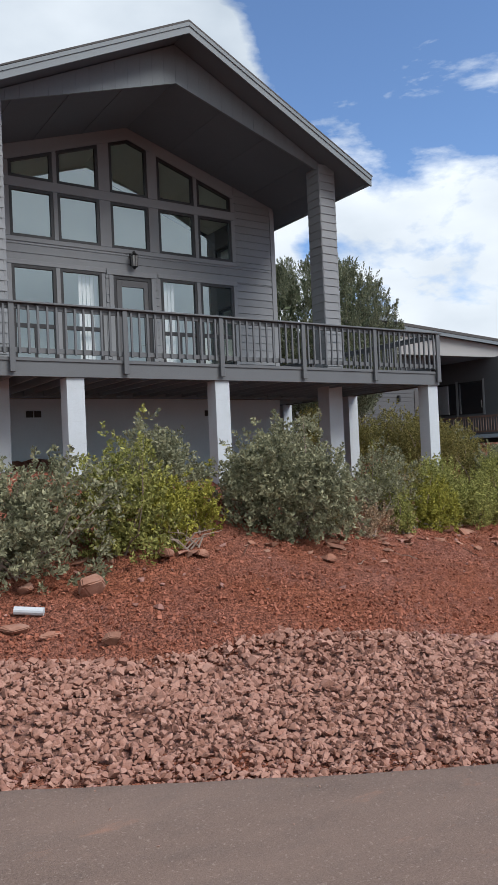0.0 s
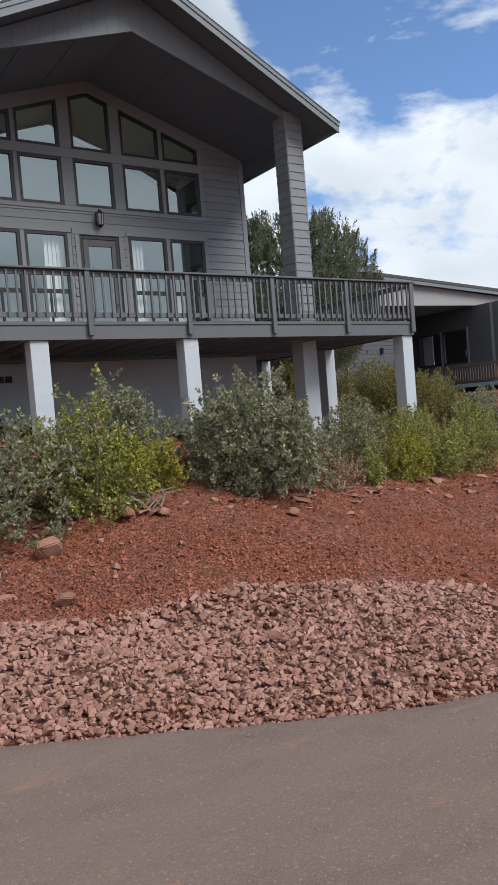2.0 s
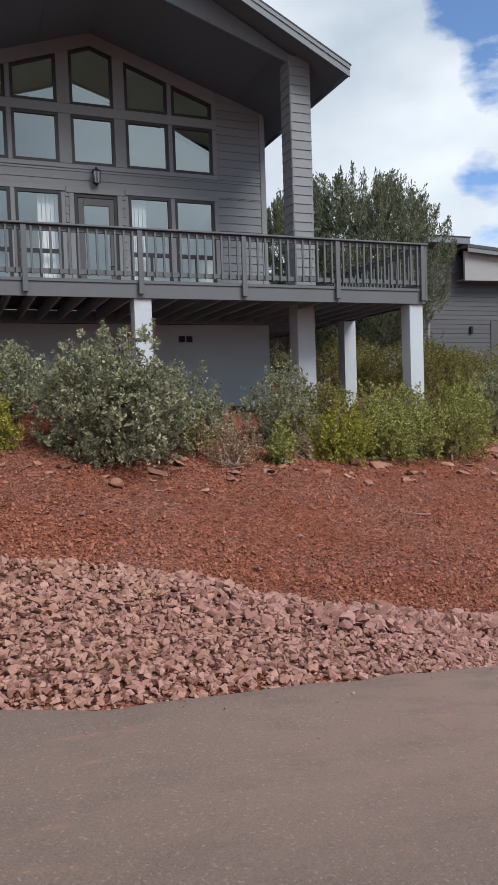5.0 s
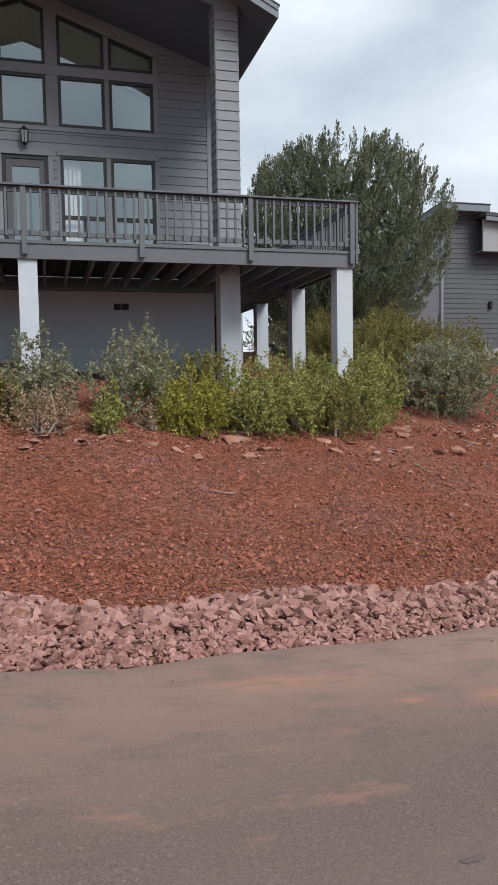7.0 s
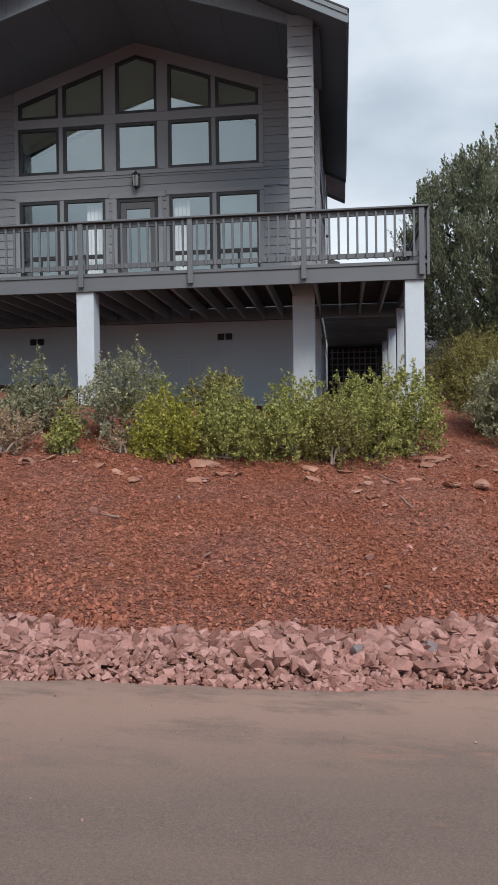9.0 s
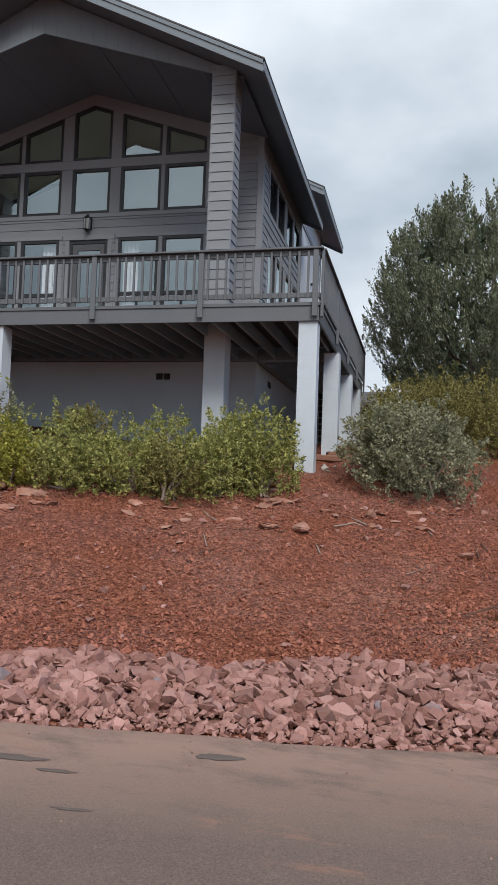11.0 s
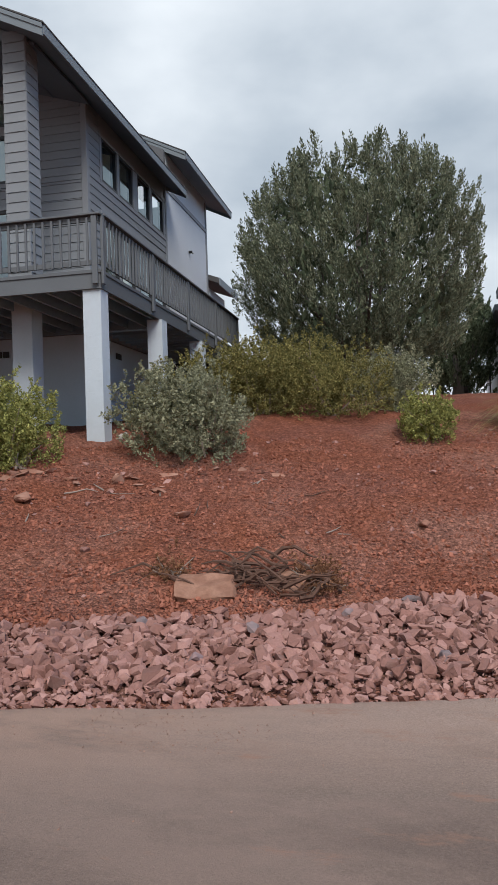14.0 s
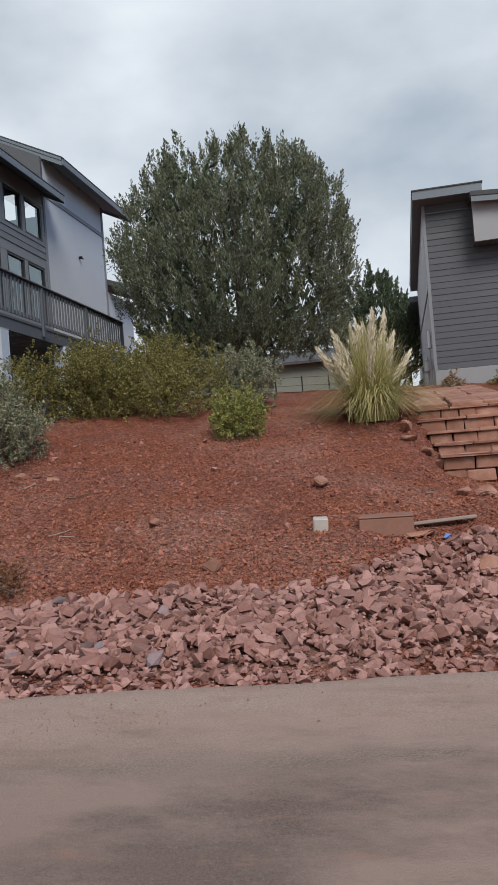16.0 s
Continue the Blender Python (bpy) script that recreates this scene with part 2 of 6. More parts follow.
def soil_surface():
    """Crumbly red earth: grains and clods of many shades with relief, paler dusty drifts."""
    m = bpy.data.materials.new("red_soil")
    m.use_nodes = True
    n, l = m.node_tree.nodes, m.node_tree.links
    b = n["Principled BSDF"]
    b.inputs["Roughness"].default_value, b.inputs["Specular IOR Level"].default_value = 0.95, 0.1
    geo = n.new("ShaderNodeNewGeometry")
    warp = n.new("ShaderNodeTexNoise")
    warp.inputs["Scale"].default_value, warp.inputs["Detail"].default_value = 22, 2
    l.new(geo.outputs["Position"], warp.inputs["Vector"])
    bent = n.new("ShaderNodeVectorMath")
    bent.operation = "MULTIPLY_ADD"
    bent.inputs[1].default_value = (0.03, 0.03, 0.03)
    l.new(warp.outputs["Color"], bent.inputs[0])
    l.new(geo.outputs["Position"], bent.inputs[2])

    def cells(scale):
        v = n.new("ShaderNodeTexVoronoi")
        v.inputs["Scale"].default_value, v.inputs["Randomness"].default_value = scale, 1.0
        l.new(bent.outputs[0], v.inputs["Vector"])
        sx = n.new("ShaderNodeSeparateColor")
        l.new(v.outputs["Color"], sx.inputs[0])
        return sx.outputs[0], v.outputs["Distance"]

    def noisy(scale, detail):
        t = n.new("ShaderNodeTexNoise")
        t.inputs["Scale"].default_value, t.inputs["Detail"].default_value = scale, detail
        l.new(geo.outputs["Position"], t.inputs["Vector"])
        return t.outputs["Fac"]

    def ramp(v, lo, hi, a=0.0, c=1.0):
        r = n.new("ShaderNodeMapRange")
        r.inputs["From Min"].default_value, r.inputs["From Max"].default_value, r.inputs["To Min"].default_value, r.inputs["To Max"].default_value = lo, hi, a, c
        l.new(v, r.inputs["Value"])
        return r.outputs[0]

    def arith(op, a, c):
        t = n.new("ShaderNodeMath")
        t.operation = op
        for i, v in enumerate((a, c)):
            if isinstance(v, (int, float)):
                t.inputs[i].default_value = v
            else:
                l.new(v, t.inputs[i])
        return t.outputs[0]

    def mix(f, a, c):
        x = n.new("ShaderNodeMix")
        x.data_type = "RGBA"
        l.new(f, x.inputs["Factor"])
        for key, v in (("A", a), ("B", c)):
            if isinstance(v, tuple):
                x.inputs[key].default_value = (*v, 1)
            else:
                l.new(v, x.inputs[key])
        return x.outputs["Result"]

    big, big_d = cells(24)
    small, small_d = cells(62)
    col = mix(ramp(noisy(0.9, 5), 0.40, 0.62), (0.284, 0.098, 0.056), (0.272, 0.106, 0.072))
    where = n.new("ShaderNodeSeparateXYZ")
    l.new(geo.outputs["Position"], where.inputs[0])
    dusty = arith("MULTIPLY", ramp(noisy(0.55, 6), 0.46, 0.62, 0, 0.66), ramp(where.outputs["X"], 8.0, 13.0, 0.25, 1.0))
    col = mix(dusty, col, (0.345, 0.165, 0.118))
    col = mix(ramp(big, 0.82, 1.0, 0, 0.22), col, (0.34, 0.165, 0.118))
    shade = arith("MULTIPLY", ramp(big, 0, 1, 0.70, 1.24), ramp(small, 0, 1, 0.66, 1.30))
    sc = n.new("ShaderNodeVectorMath")
    sc.operation = "SCALE"
    l.new(col, sc.inputs[0])
    l.new(shade, sc.inputs["Scale"])
    l.new(sc.outputs[0], b.inputs["Base Color"])
    height = arith("ADD", ramp(big_d, 0, 0.55, 1.0, 0.0), arith("MULTIPLY", ramp(small_d, 0, 0.55, 1.0, 0.0), 0.45))
    bp = n.new("ShaderNodeBump")
    bp.inputs["Strength"].default_value, bp.inputs["Distance"].default_value = 1.0, 0.05
    l.new(height, bp.inputs["Height"])
    l.new(bp.outputs[0], b.inputs["Normal"])
    return m


M_SOIL = soil_surface()


ORANGE_PATCHES = [(7.05, 2.64, 0.30, 0.17), (5.88, 3.03, 0.62, 0.20), (6.48, 2.68, 0.18, 0.08)]   # x, y and half sizes


def road_surface():
    """Worn asphalt: pale grit, long faint wheel streaks, and drifts of red dirt, thicker near the verge and down the lane."""
    m = bpy.data.materials.new("dusty_asphalt")
    m.use_nodes = True
    n, l = m.node_tree.nodes, m.node_tree.links
    b = n["Principled BSDF"]
    b.inputs["Roughness"].default_value, b.inputs["Specular IOR Level"].default_value = 0.85, 0.25
    geo = n.new("ShaderNodeNewGeometry")

    def noisy(scale, detail, rough=0.6, stretch=(1, 1, 1)):
        mp, t = n.new("ShaderNodeMapping"), n.new("ShaderNodeTexNoise")
        mp.inputs["Scale"].default_value, mp.inputs["Rotation"].default_value = stretch, (0, 0, radians(-12))
        t.inputs["Scale"].default_value, t.inputs["Detail"].default_value, t.inputs["Roughness"].default_value = scale, detail, rough
        l.new(geo.outputs["Position"], mp.inputs[0])
        l.new(mp.outputs[0], t.inputs["Vector"])
        return t.outputs["Fac"]

    def ramp(v, lo, hi, a=0.0, c=1.0):
        r = n.new("ShaderNodeMapRange")
        r.inputs["From Min"].default_value, r.inputs["From Max"].default_value, r.inputs["To Min"].default_value, r.inputs["To Max"].default_value = lo, hi, a, c
        l.new(v, r.inputs["Value"])
        return r.outputs[0]

    def mix(f, a, c):
        x = n.new("ShaderNodeMix")
        x.data_type = "RGBA"
        l.new(f, x.inputs["Factor"])
        for key, v in (("A", a), ("B", c)):
            if isinstance(v, tuple):
                x.inputs[key].default_value = (*v, 1)
            else:
                l.new(v, x.inputs[key])
        return x.outputs["Result"]

    def times(a, c):
        x = n.new("ShaderNodeMath")
        x.operation = "MULTIPLY"
        l.new(a, x.inputs[0])
        l.new(c, x.inputs[1])
        return x.outputs[0]

    col = mix(ramp(noisy(95, 5, 0.8), 0.36, 0.64), (0.100, 0.072, 0.058), (0.219, 0.158, 0.128))
    sep = n.new("ShaderNodeSeparateXYZ")
    l.new(geo.outputs["Position"], sep.inputs[0])
    coarse = ramp(sep.outputs["X"], 2.5, 6.5, 1.0, 0.30)
    col = mix(times(ramp(noisy(48, 3, 0.6), 0.60, 0.68, 0, 0.8), coarse), col, (0.32, 0.26, 0.215))
    col = mix(times(ramp(noisy(62, 3, 0.6, (1.1, 0.9, 1)), 0.62, 0.70, 0, 0.7), coarse), col, (0.060, 0.046, 0.038))
    col = mix(ramp(noisy(0.8, 6, 0.6, (0.35, 2.2, 1)), 0.40, 0.66, 0, 0.40), col, (0.204, 0.146, 0.117))
    lane = ramp(sep.outputs["X"], 12.0, 19.0, 0.10, 0.90)
    verge = ramp(sep.outputs["X"], 1.0, 9.0, 0.15, 0.85)
    drift = ramp(noisy(0.9, 9, 0.68, (0.65, 1.3, 1)), 0.39, 0.55)
    col = mix(times(drift, lane), col, (0.330, 0.232, 0.186))
    grit = times(ramp(noisy(0.55, 5, 0.6, (0.7, 1.5, 1)), 0.54, 0.60), lane)
    speck = mix(ramp(noisy(75, 5, 0.75), 0.40, 0.62), (0.115, 0.084, 0.066), (0.265, 0.200, 0.160))
    col = mix(grit, col, speck)
    shoulder = n.new("ShaderNodeMath")
    shoulder.operation = "MULTIPLY_ADD"
    shoulder.inputs[1].default_value = -0.27
    l.new(sep.outputs["X"], shoulder.inputs[0])
    l.new(sep.outputs["Y"], shoulder.inputs[2])
    sandy = times(times(ramp(shoulder.outputs[0], 0.25, 1.35), ramp(noisy(3.2, 7, 0.7, (0.6, 1.4, 1)), 0.30, 0.52)), verge)
    col = mix(sandy, col, (0.355, 0.228, 0.170))
    wash = times(times(ramp(shoulder.outputs[0], -0.2, 1.1), ramp(sep.outputs["X"], 13.0, 17.0)), ramp(noisy(1.7, 9, 0.7, (0.6, 1.3, 1)), 0.32, 0.50))
    col = mix(wash, col, mix(ramp(noisy(80, 4, 0.7), 0.38, 0.62), (0.290, 0.206, 0.164), (0.415, 0.302, 0.243)))
    col = mix(ramp(noisy(2.6, 6, 0.7, (0.5, 1.6, 1)), 0.60, 0.69, 0, 0.75), col, (0.31, 0.175, 0.122))
    # small bright orange patches on the asphalt, stronger towards the middle
    for cx, cy, lx, ly in ORANGE_PATCHES:
        mp, ln = n.new("ShaderNodeMapping"), n.new("ShaderNodeVectorMath")
        mp.inputs["Location"].default_value, mp.inputs["Scale"].default_value = (-cx / lx, -cy / ly, 0), (1 / lx, 1 / ly, 0)
        ln.operation = "LENGTH"
        l.new(geo.outputs["Position"], mp.inputs[0])
        l.new(mp.outputs[0], ln.inputs[0])
        col = mix(times(ramp(ln.outputs["Value"], 1.0, 0.15, 0, 0.9), ramp(noisy(7, 6, 0.65, (0.6, 1.5, 1)), 0.38, 0.58)), col, (0.40, 0.205, 0.125))
    l.new(col, b.inputs["Base Color"])
    bp = n.new("ShaderNodeBump")
    bp.inputs["Strength"].default_value, bp.inputs["Distance"].default_value = 0.8, 0.009
    l.new(noisy(110, 5, 0.75), bp.inputs["Height"])
    l.new(bp.outputs[0], b.inputs["Normal"])
    return m


M_ASPHALT = road_surface()


def leafy(name, colour, tint, vary=0.35, rough=0.8):
    m = surface(name, colour, rough, 0.1, 12, 0.22, 1.8, 0.0, vary=vary, island=True, tint=tint, specular=0.1)
    n, l = m.node_tree.nodes, m.node_tree.links
    b = n["Principled BSDF"]
    tr = n.new("ShaderNodeBsdfTranslucent")
    mx = n.new("ShaderNodeMixShader")
    mx.inputs[0].default_value = 0.28
    src = b.inputs["Base Color"].links[0].from_socket
    l.new(src, tr.inputs["Color"])
    l.new(b.outputs[0], mx.inputs[1])
    l.new(tr.outputs[0], mx.inputs[2])
    l.new(mx.outputs[0], n["Material Output"].inputs[0])
    return m


M_SAGE = leafy("sage_leaf", (0.206, 0.214, 0.132), (0.325, 0.318, 0.204), 0.34)
M_GREEN = leafy("green_leaf", (0.205, 0.222, 0.066), (0.36, 0.35, 0.120), 0.42)
M_YELLOW = leafy("yellow_leaf", (0.25, 0.245, 0.045), (0.35, 0.33, 0.075), 0.4)
M_OLIVE = leafy("olive_leaf", (0.155, 0.150, 0.050), (0.28, 0.24, 0.090), 0.42)
M_JUNIPER = leafy("juniper_needle", (0.126, 0.148, 0.094), (0.218, 0.230, 0.150), 0.3)
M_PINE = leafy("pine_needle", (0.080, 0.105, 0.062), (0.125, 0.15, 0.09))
M_DRY = leafy("dry_twig_leaf", (0.30, 0.20, 0.12), (0.40, 0.30, 0.20))
M_GRASS = leafy("pampas_blade", (0.35, 0.35, 0.12), (0.56, 0.48, 0.24), 0.25)


def glazing(name, reflect, see):
    """A window pane: coated glass that mirrors part of the sky and lets some of the dark room show."""
    m = bpy.data.materials.new(name)
    m.use_nodes = True
    n, l = m.node_tree.nodes, m.node_tree.links
    n.clear()
    out, mx = n.new("ShaderNodeOutputMaterial"), n.new("ShaderNodeMixShader")
    gl, tr = n.new("ShaderNodeBsdfGlossy"), n.new("ShaderNodeBsdfTransparent")
    gl.inputs["Roughness"].default_value, gl.inputs["Color"].default_value = 0.0, (0.76, 0.88, 0.92, 1)
    tr.inputs["Color"].default_value = (see, see * 1.02, see * 1.03, 1)
    lw = n.new("ShaderNodeLayerWeight")
    lw.inputs[0].default_value = 0.25
    rng = n.new("ShaderNodeMapRange")
    rng.inputs["To Min"].default_value, rng.inputs["To Max"].default_value = reflect, 0.95
    l.new(lw.outputs["Fresnel"], rng.inputs["Value"])
    l.new(rng.outputs[0], mx.inputs[0])
    l.new(tr.outputs[0], mx.inputs[1])
    l.new(gl.outputs[0], mx.inputs[2])
    l.new(mx.outputs[0], out.inputs[0])
    return m


M_GLASS = glazing("coated_glass", 0.27, 0.92)
M_CLEAR = glazing("clear_glass", 0.06, 0.85)


# ---- building helpers ----
def mesh_of(name, verts, faces, mat, smooth=False):
    me = bpy.data.meshes.new(name)
    me.from_pydata([tuple(v) for v in verts], [], [tuple(f) for f in faces])
    me.materials.append(mat)
    if smooth:
        me.shade_smooth()
    me.update()
    return me


def from_arrays(name, verts, faces, mat):
    """A mesh from numpy vertices and equal-sided faces."""
    me = bpy.data.meshes.new(name)
    nv, (nf, k) = len(verts), faces.shape
    me.vertices.add(nv)
    me.vertices.foreach_set("co", np.ascontiguousarray(verts, dtype=np.float32).ravel())
    me.loops.add(nf * k)
    me.loops.foreach_set("vertex_index", np.ascontiguousarray(faces, dtype=np.int32).ravel())
    me.polygons.add(nf)
    me.polygons.foreach_set("loop_start", np.arange(0, nf * k, k, dtype=np.int32))
    me.polygons.foreach_set("loop_total", np.full(nf, k, dtype=np.int32))
    me.materials.append(mat)
    me.update(calc_edges=True)
    me.validate()
    me.shade_flat()
    return me


def link_part(name, me, parent, m=None, label=""):
    ob = new(name, me)
    ob.parent = parent
    if parent.name in PLACED:
        ob.matrix_parent_inverse = PLACED[parent.name].inverted()
    if m is not None:
        ob.matrix_basis = m
    if label:
        ob["label"] = label
    return ob


def part(name, bm, mat, parent, label="", m=None, smooth=False):
    me = bpy.data.meshes.new(name)
    bm.to_mesh(me)
    bm.free()
    me.materials.append(mat)
    if smooth:
        me.shade_smooth()
    return link_part(name, me, parent, m, label)


PLACED = {}   # things whose parts are given in world coordinates


def thing(name, label="", category="", at=(0, 0, 0), kind="", group=""):
    """An Empty at the thing's base; its parts are given in world coordinates."""
    ob = new(name)
    ob.matrix_basis = PLACED[ob.name] = Matrix.Translation(at)
    return tagged(ob, label, category, group, kind)


BOXES = {}


def box_mesh(sx, sy, sz, mat, bevel=0.004):
    """A box with broken edges, centred, shared between alike pieces."""
    key = (round(sx, 3), round(sy, 3), round(sz, 3), mat.name, bevel)
    if key not in BOXES:
        bm = bmesh.new()
        bmesh.ops.create_cube(bm, size=1)
        bmesh.ops.scale(bm, vec=(sx, sy, sz), verts=bm.verts)
        if bevel and min(sx, sy, sz) > 2.5 * bevel:
            bmesh.ops.bevel(bm, geom=list(bm.edges), offset=bevel, segments=1, affect="EDGES")
        me = bpy.data.meshes.new("box")
        bm.to_mesh(me)
        bm.free()
        me.materials.append(mat)
        BOXES[key] = me
    return BOXES[key]


def bar(name, parent, x0, x1, y0, y1, z0, z1, mat, bevel=0.004, label=""):
    """A box between the given coordinates, as a part."""
    me = box_mesh(abs(x1 - x0), abs(y1 - y0), abs(z1 - z0), mat, bevel)
    return link_part(name, me, parent, Matrix.Translation(((x0 + x1) / 2, (y0 + y1) / 2, (z0 + z1) / 2)), label)


HEX = [(0, 1, 2, 3), (7, 6, 5, 4), (0, 4, 5, 1), (1, 5, 6, 2), (2, 6, 7, 3), (3, 7, 4, 0)]


def slab(name, parent, pts, y0, y1, mat, label=""):
    """A polygon given in (x, z), drawn out from y0 to y1."""
    n = len(pts)
    v = [(x, y0, z) for x, z in pts] + [(x, y1, z) for x, z in pts]
    f = [tuple(range(n)), tuple(range(2 * n - 1, n - 1, -1))] + [(i, i + n, (i + 1) % n + n, (i + 1) % n) for i in range(n)]
    bm = bmesh.new()
    vs = [bm.verts.new(p) for p in v]
    for q in f:
        bm.faces.new([vs[i] for i in q])
    bmesh.ops.recalc_face_normals(bm, faces=bm.faces)
    return part(name, bm, mat, parent, label)


def tube(bm, pts, radii, sides=6):
    """A tapered round limb along points."""
    rings = []
    for i, p in enumerate(pts):
        a = Vector(pts[max(i - 1, 0)])
        b = Vector(pts[min(i + 1, len(pts) - 1)])
        d = (b - a).normalized()
        u = d.orthogonal().normalized()
        w = d.cross(u)
        rings.append([bm.verts.new(Vector(p) + radii[i] * (math.cos(2 * math.pi * k / sides) * u + math.sin(2 * math.pi * k / sides) * w)) for k in range(sides)])
    for r0, r1 in zip(rings, rings[1:]):
        for k in range(sides):
            bm.faces.new((r0[k], r0[(k + 1) % sides], r1[(k + 1) % sides], r1[k]))
    bm.faces.new(rings[0][::-1])
    bm.faces.new(rings[-1])


def inset_polygon(pts, d):
    out, n = [], len(pts)
    area = sum(pts[i][0] * pts[(i + 1) % n][1] - pts[(i + 1) % n][0] * pts[i][1] for i in range(n))
    s = 1 if area > 0 else -1
    for i in range(n):
        p0, p1, p2 = Vector(pts[i - 1]), Vector(pts[i]), Vector(pts[(i + 1) % n])
        a, b = (p1 - p0).normalized(), (p2 - p1).normalized()
        na, nb = Vector((-a.y, a.x)) * s, Vector((-b.y, b.x)) * s
        out.append(tuple(p1 + (na + nb) * (d / (1 + na.dot(nb)))))
    return out


def window(m, pts, parent, label="", wide=0.066, depth=0.07, bars=(), glass=None):
    """A window of polygon pts (u, z) in a wall whose face is local y = 0, outside towards -y: frame, pane and bars."""
    w = link_part("window", None, parent, m, label)
    inner = inset_polygon(pts, wide)
    n = len(pts)
    v = []
    for y in (-0.015, depth):
        v += [(x, y, z) for x, z in pts] + [(x, y, z) for x, z in inner]
    f = []
    for i in range(n):
        j = (i + 1) % n
        f += [(i, j, n + j, n + i), (2 * n + i, 3 * n + i, 3 * n + j, 2 * n + j), (i, 2 * n + i, 2 * n + j, j), (n + i, n + j, 3 * n + j, 3 * n + i)]
    bm = bmesh.new()
    vs = [bm.verts.new(p) for p in v]
    for q in f:
        bm.faces.new([vs[i] for i in q])
    bmesh.ops.recalc_face_normals(bm, faces=bm.faces)
    part("frame", bm, M_FRAME, w)
    pane = mesh_of("pane", [(x, 0.03, z) for x, z in inner], [tuple(range(n))], glass or M_GLASS)
    link_part("pane", pane, w).visible_shadow = False
    for x0, x1, z0, z1 in bars:
        bar("glazing_bar", w, x0, x1, 0.0, 0.028, z0, z1, M_FRAME)
    return w


def clear_spans(a, b, z0, z1, holes):
    spans = [(a, b)]
    for h0, h1, g0, g1 in holes:
        if g1 <= z0 + 1e-4 or g0 >= z1 - 1e-4:
            continue
        nxt = []
        for s0, s1 in spans:
            if h1 <= s0 or h0 >= s1:
                nxt.append((s0, s1))
                continue
            if h0 > s0 + 0.01:
                nxt.append((s0, h0))
            if h1 < s1 - 0.01:
                nxt.append((h1, s1))
        spans = nxt
    return spans


def siding(parent, a, b, z0, z1, holes=(), course=0.2, top=None, mat=None, thick=0.022):
    """Lap siding: boards of their own, each leaning out at its foot. top: None or (ridge u, ridge z, fall per metre)."""
    mat = mat or M_SIDING
    z = z0
    rnd = random.Random(int(a * 100 + z0 * 7))
    while z < z1 - 0.02:
        ze = min(z + course, z1)
        cuts = [z] + sorted({g for h in holes for g in h[2:] if z + 0.015 < g < ze - 0.015}) + [ze]
        for c0, c1 in zip(cuts, cuts[1:]):
            for s0, s1 in clear_spans(a, b, c0, c1, holes):
                pieces = [(s0, s1)]
                if top:
                    reach = (top[1] - c0) / top[2]
                    s0, s1 = max(s0, top[0] - reach), min(s1, top[0] + reach)
                    if s1 - s0 < 0.02:
                        continue
                    full = (top[1] - c1) / top[2]
                    marks = sorted({s0, s1} | {u for u in (top[0] - full, top[0], top[0] + full) if s0 < u < s1})
                    pieces = list(zip(marks, marks[1:]))
                for p0, p1 in pieces:
                    t0 = t1 = c1
                    if top:
                        t0, t1 = min(c1, top[1] - top[2] * abs(p0 - top[0])), min(c1, top[1] - top[2] * abs(p1 - top[0]))
                    lip, wob = thick, rnd.uniform(-0.002, 0.002)
                    v = [(p0, -lip + wob, c0), (p1, -lip - wob, c0), (p1, 0, c0), (p0, 0, c0),
                         (p0, -0.006, t0 - 0.002), (p1, -0.006, t1 - 0.002), (p1, 0, t1 - 0.002), (p0, 0, t0 - 0.002)]
                    me = mesh_of("board", v, [(0, 3, 2, 1), (4, 5, 6, 7), (0, 1, 5, 4), (1, 2, 6, 5), (2, 3, 7, 6), (3, 0, 4, 7)], mat)
                    link_part("siding_board", me, parent)
        z = ze


def wall_with_openings(name, m, a, b, z0, z1, holes, thick, mat, parent, top=None, label=""):
    """A wall of local thickness (from y = 0 inwards), in one piece, with openings through it: polygons of (u, z).
    top: None or (ridge u, ridge z, fall per metre)."""
    outline = [(a, z0), (b, z0), (b, z1), (a, z1)]
    if top:
        fall = lambda u: min(z1, top[1] - top[2] * abs(u - top[0]))
        outline = [(a, z0), (b, z0), (b, fall(b)), (top[0], fall(top[0])), (a, fall(a))]
    bm = bmesh.new()
    for ring in [outline] + list(holes):
        vs = [bm.verts.new((u, 0, z)) for u, z in ring]
        for i in range(len(vs)):
            bm.edges.new((vs[i - 1], vs[i]))
    bmesh.ops.triangle_fill(bm, use_beauty=True, use_dissolve=False, edges=list(bm.edges))
    made = bmesh.ops.extrude_face_region(bm, geom=list(bm.faces))
    bmesh.ops.translate(bm, vec=(0, thick, 0), verts=[v for v in made["geom"] if isinstance(v, bmesh.types.BMVert)])
    bmesh.ops.recalc_face_normals(bm, faces=bm.faces)
    return part(name, bm, mat, parent, label, m)


def rect(u0, u1, z0, z1):
    return [(u0, z0), (u1, z0), (u1, z1), (u0, z1)]


# ---- the lie of the land ----
def road_edge(x):
    return np.interp(x, [-90, -30, -8, -2.5, -1.6, -0.7, 0.3, 1.6, 3.2, 5.3, 7.3, 9, 10.1, 11.5, 13, 14.2, 15.7, 17.2, 18.5, 30, 90],
                     [36, 14, 7.2, 4.82, 4.36, 3.90, 3.50, 3.18, 3.30, 3.57, 3.87, 4.14, 4.42, 4.78, 5.14, 5.46, 5.83, 6.22, 6.48, 9.2, 24])


def road_height(x):
    return np.interp(x, [-90, -30, -2, 2, 5, 8, 11, 14.5, 18, 24, 50, 90], [5, 1.9, 0.33, 0.12, -0.24, -0.43, -0.6, -0.73, -0.8, -0.88, -1.2, -1.6])


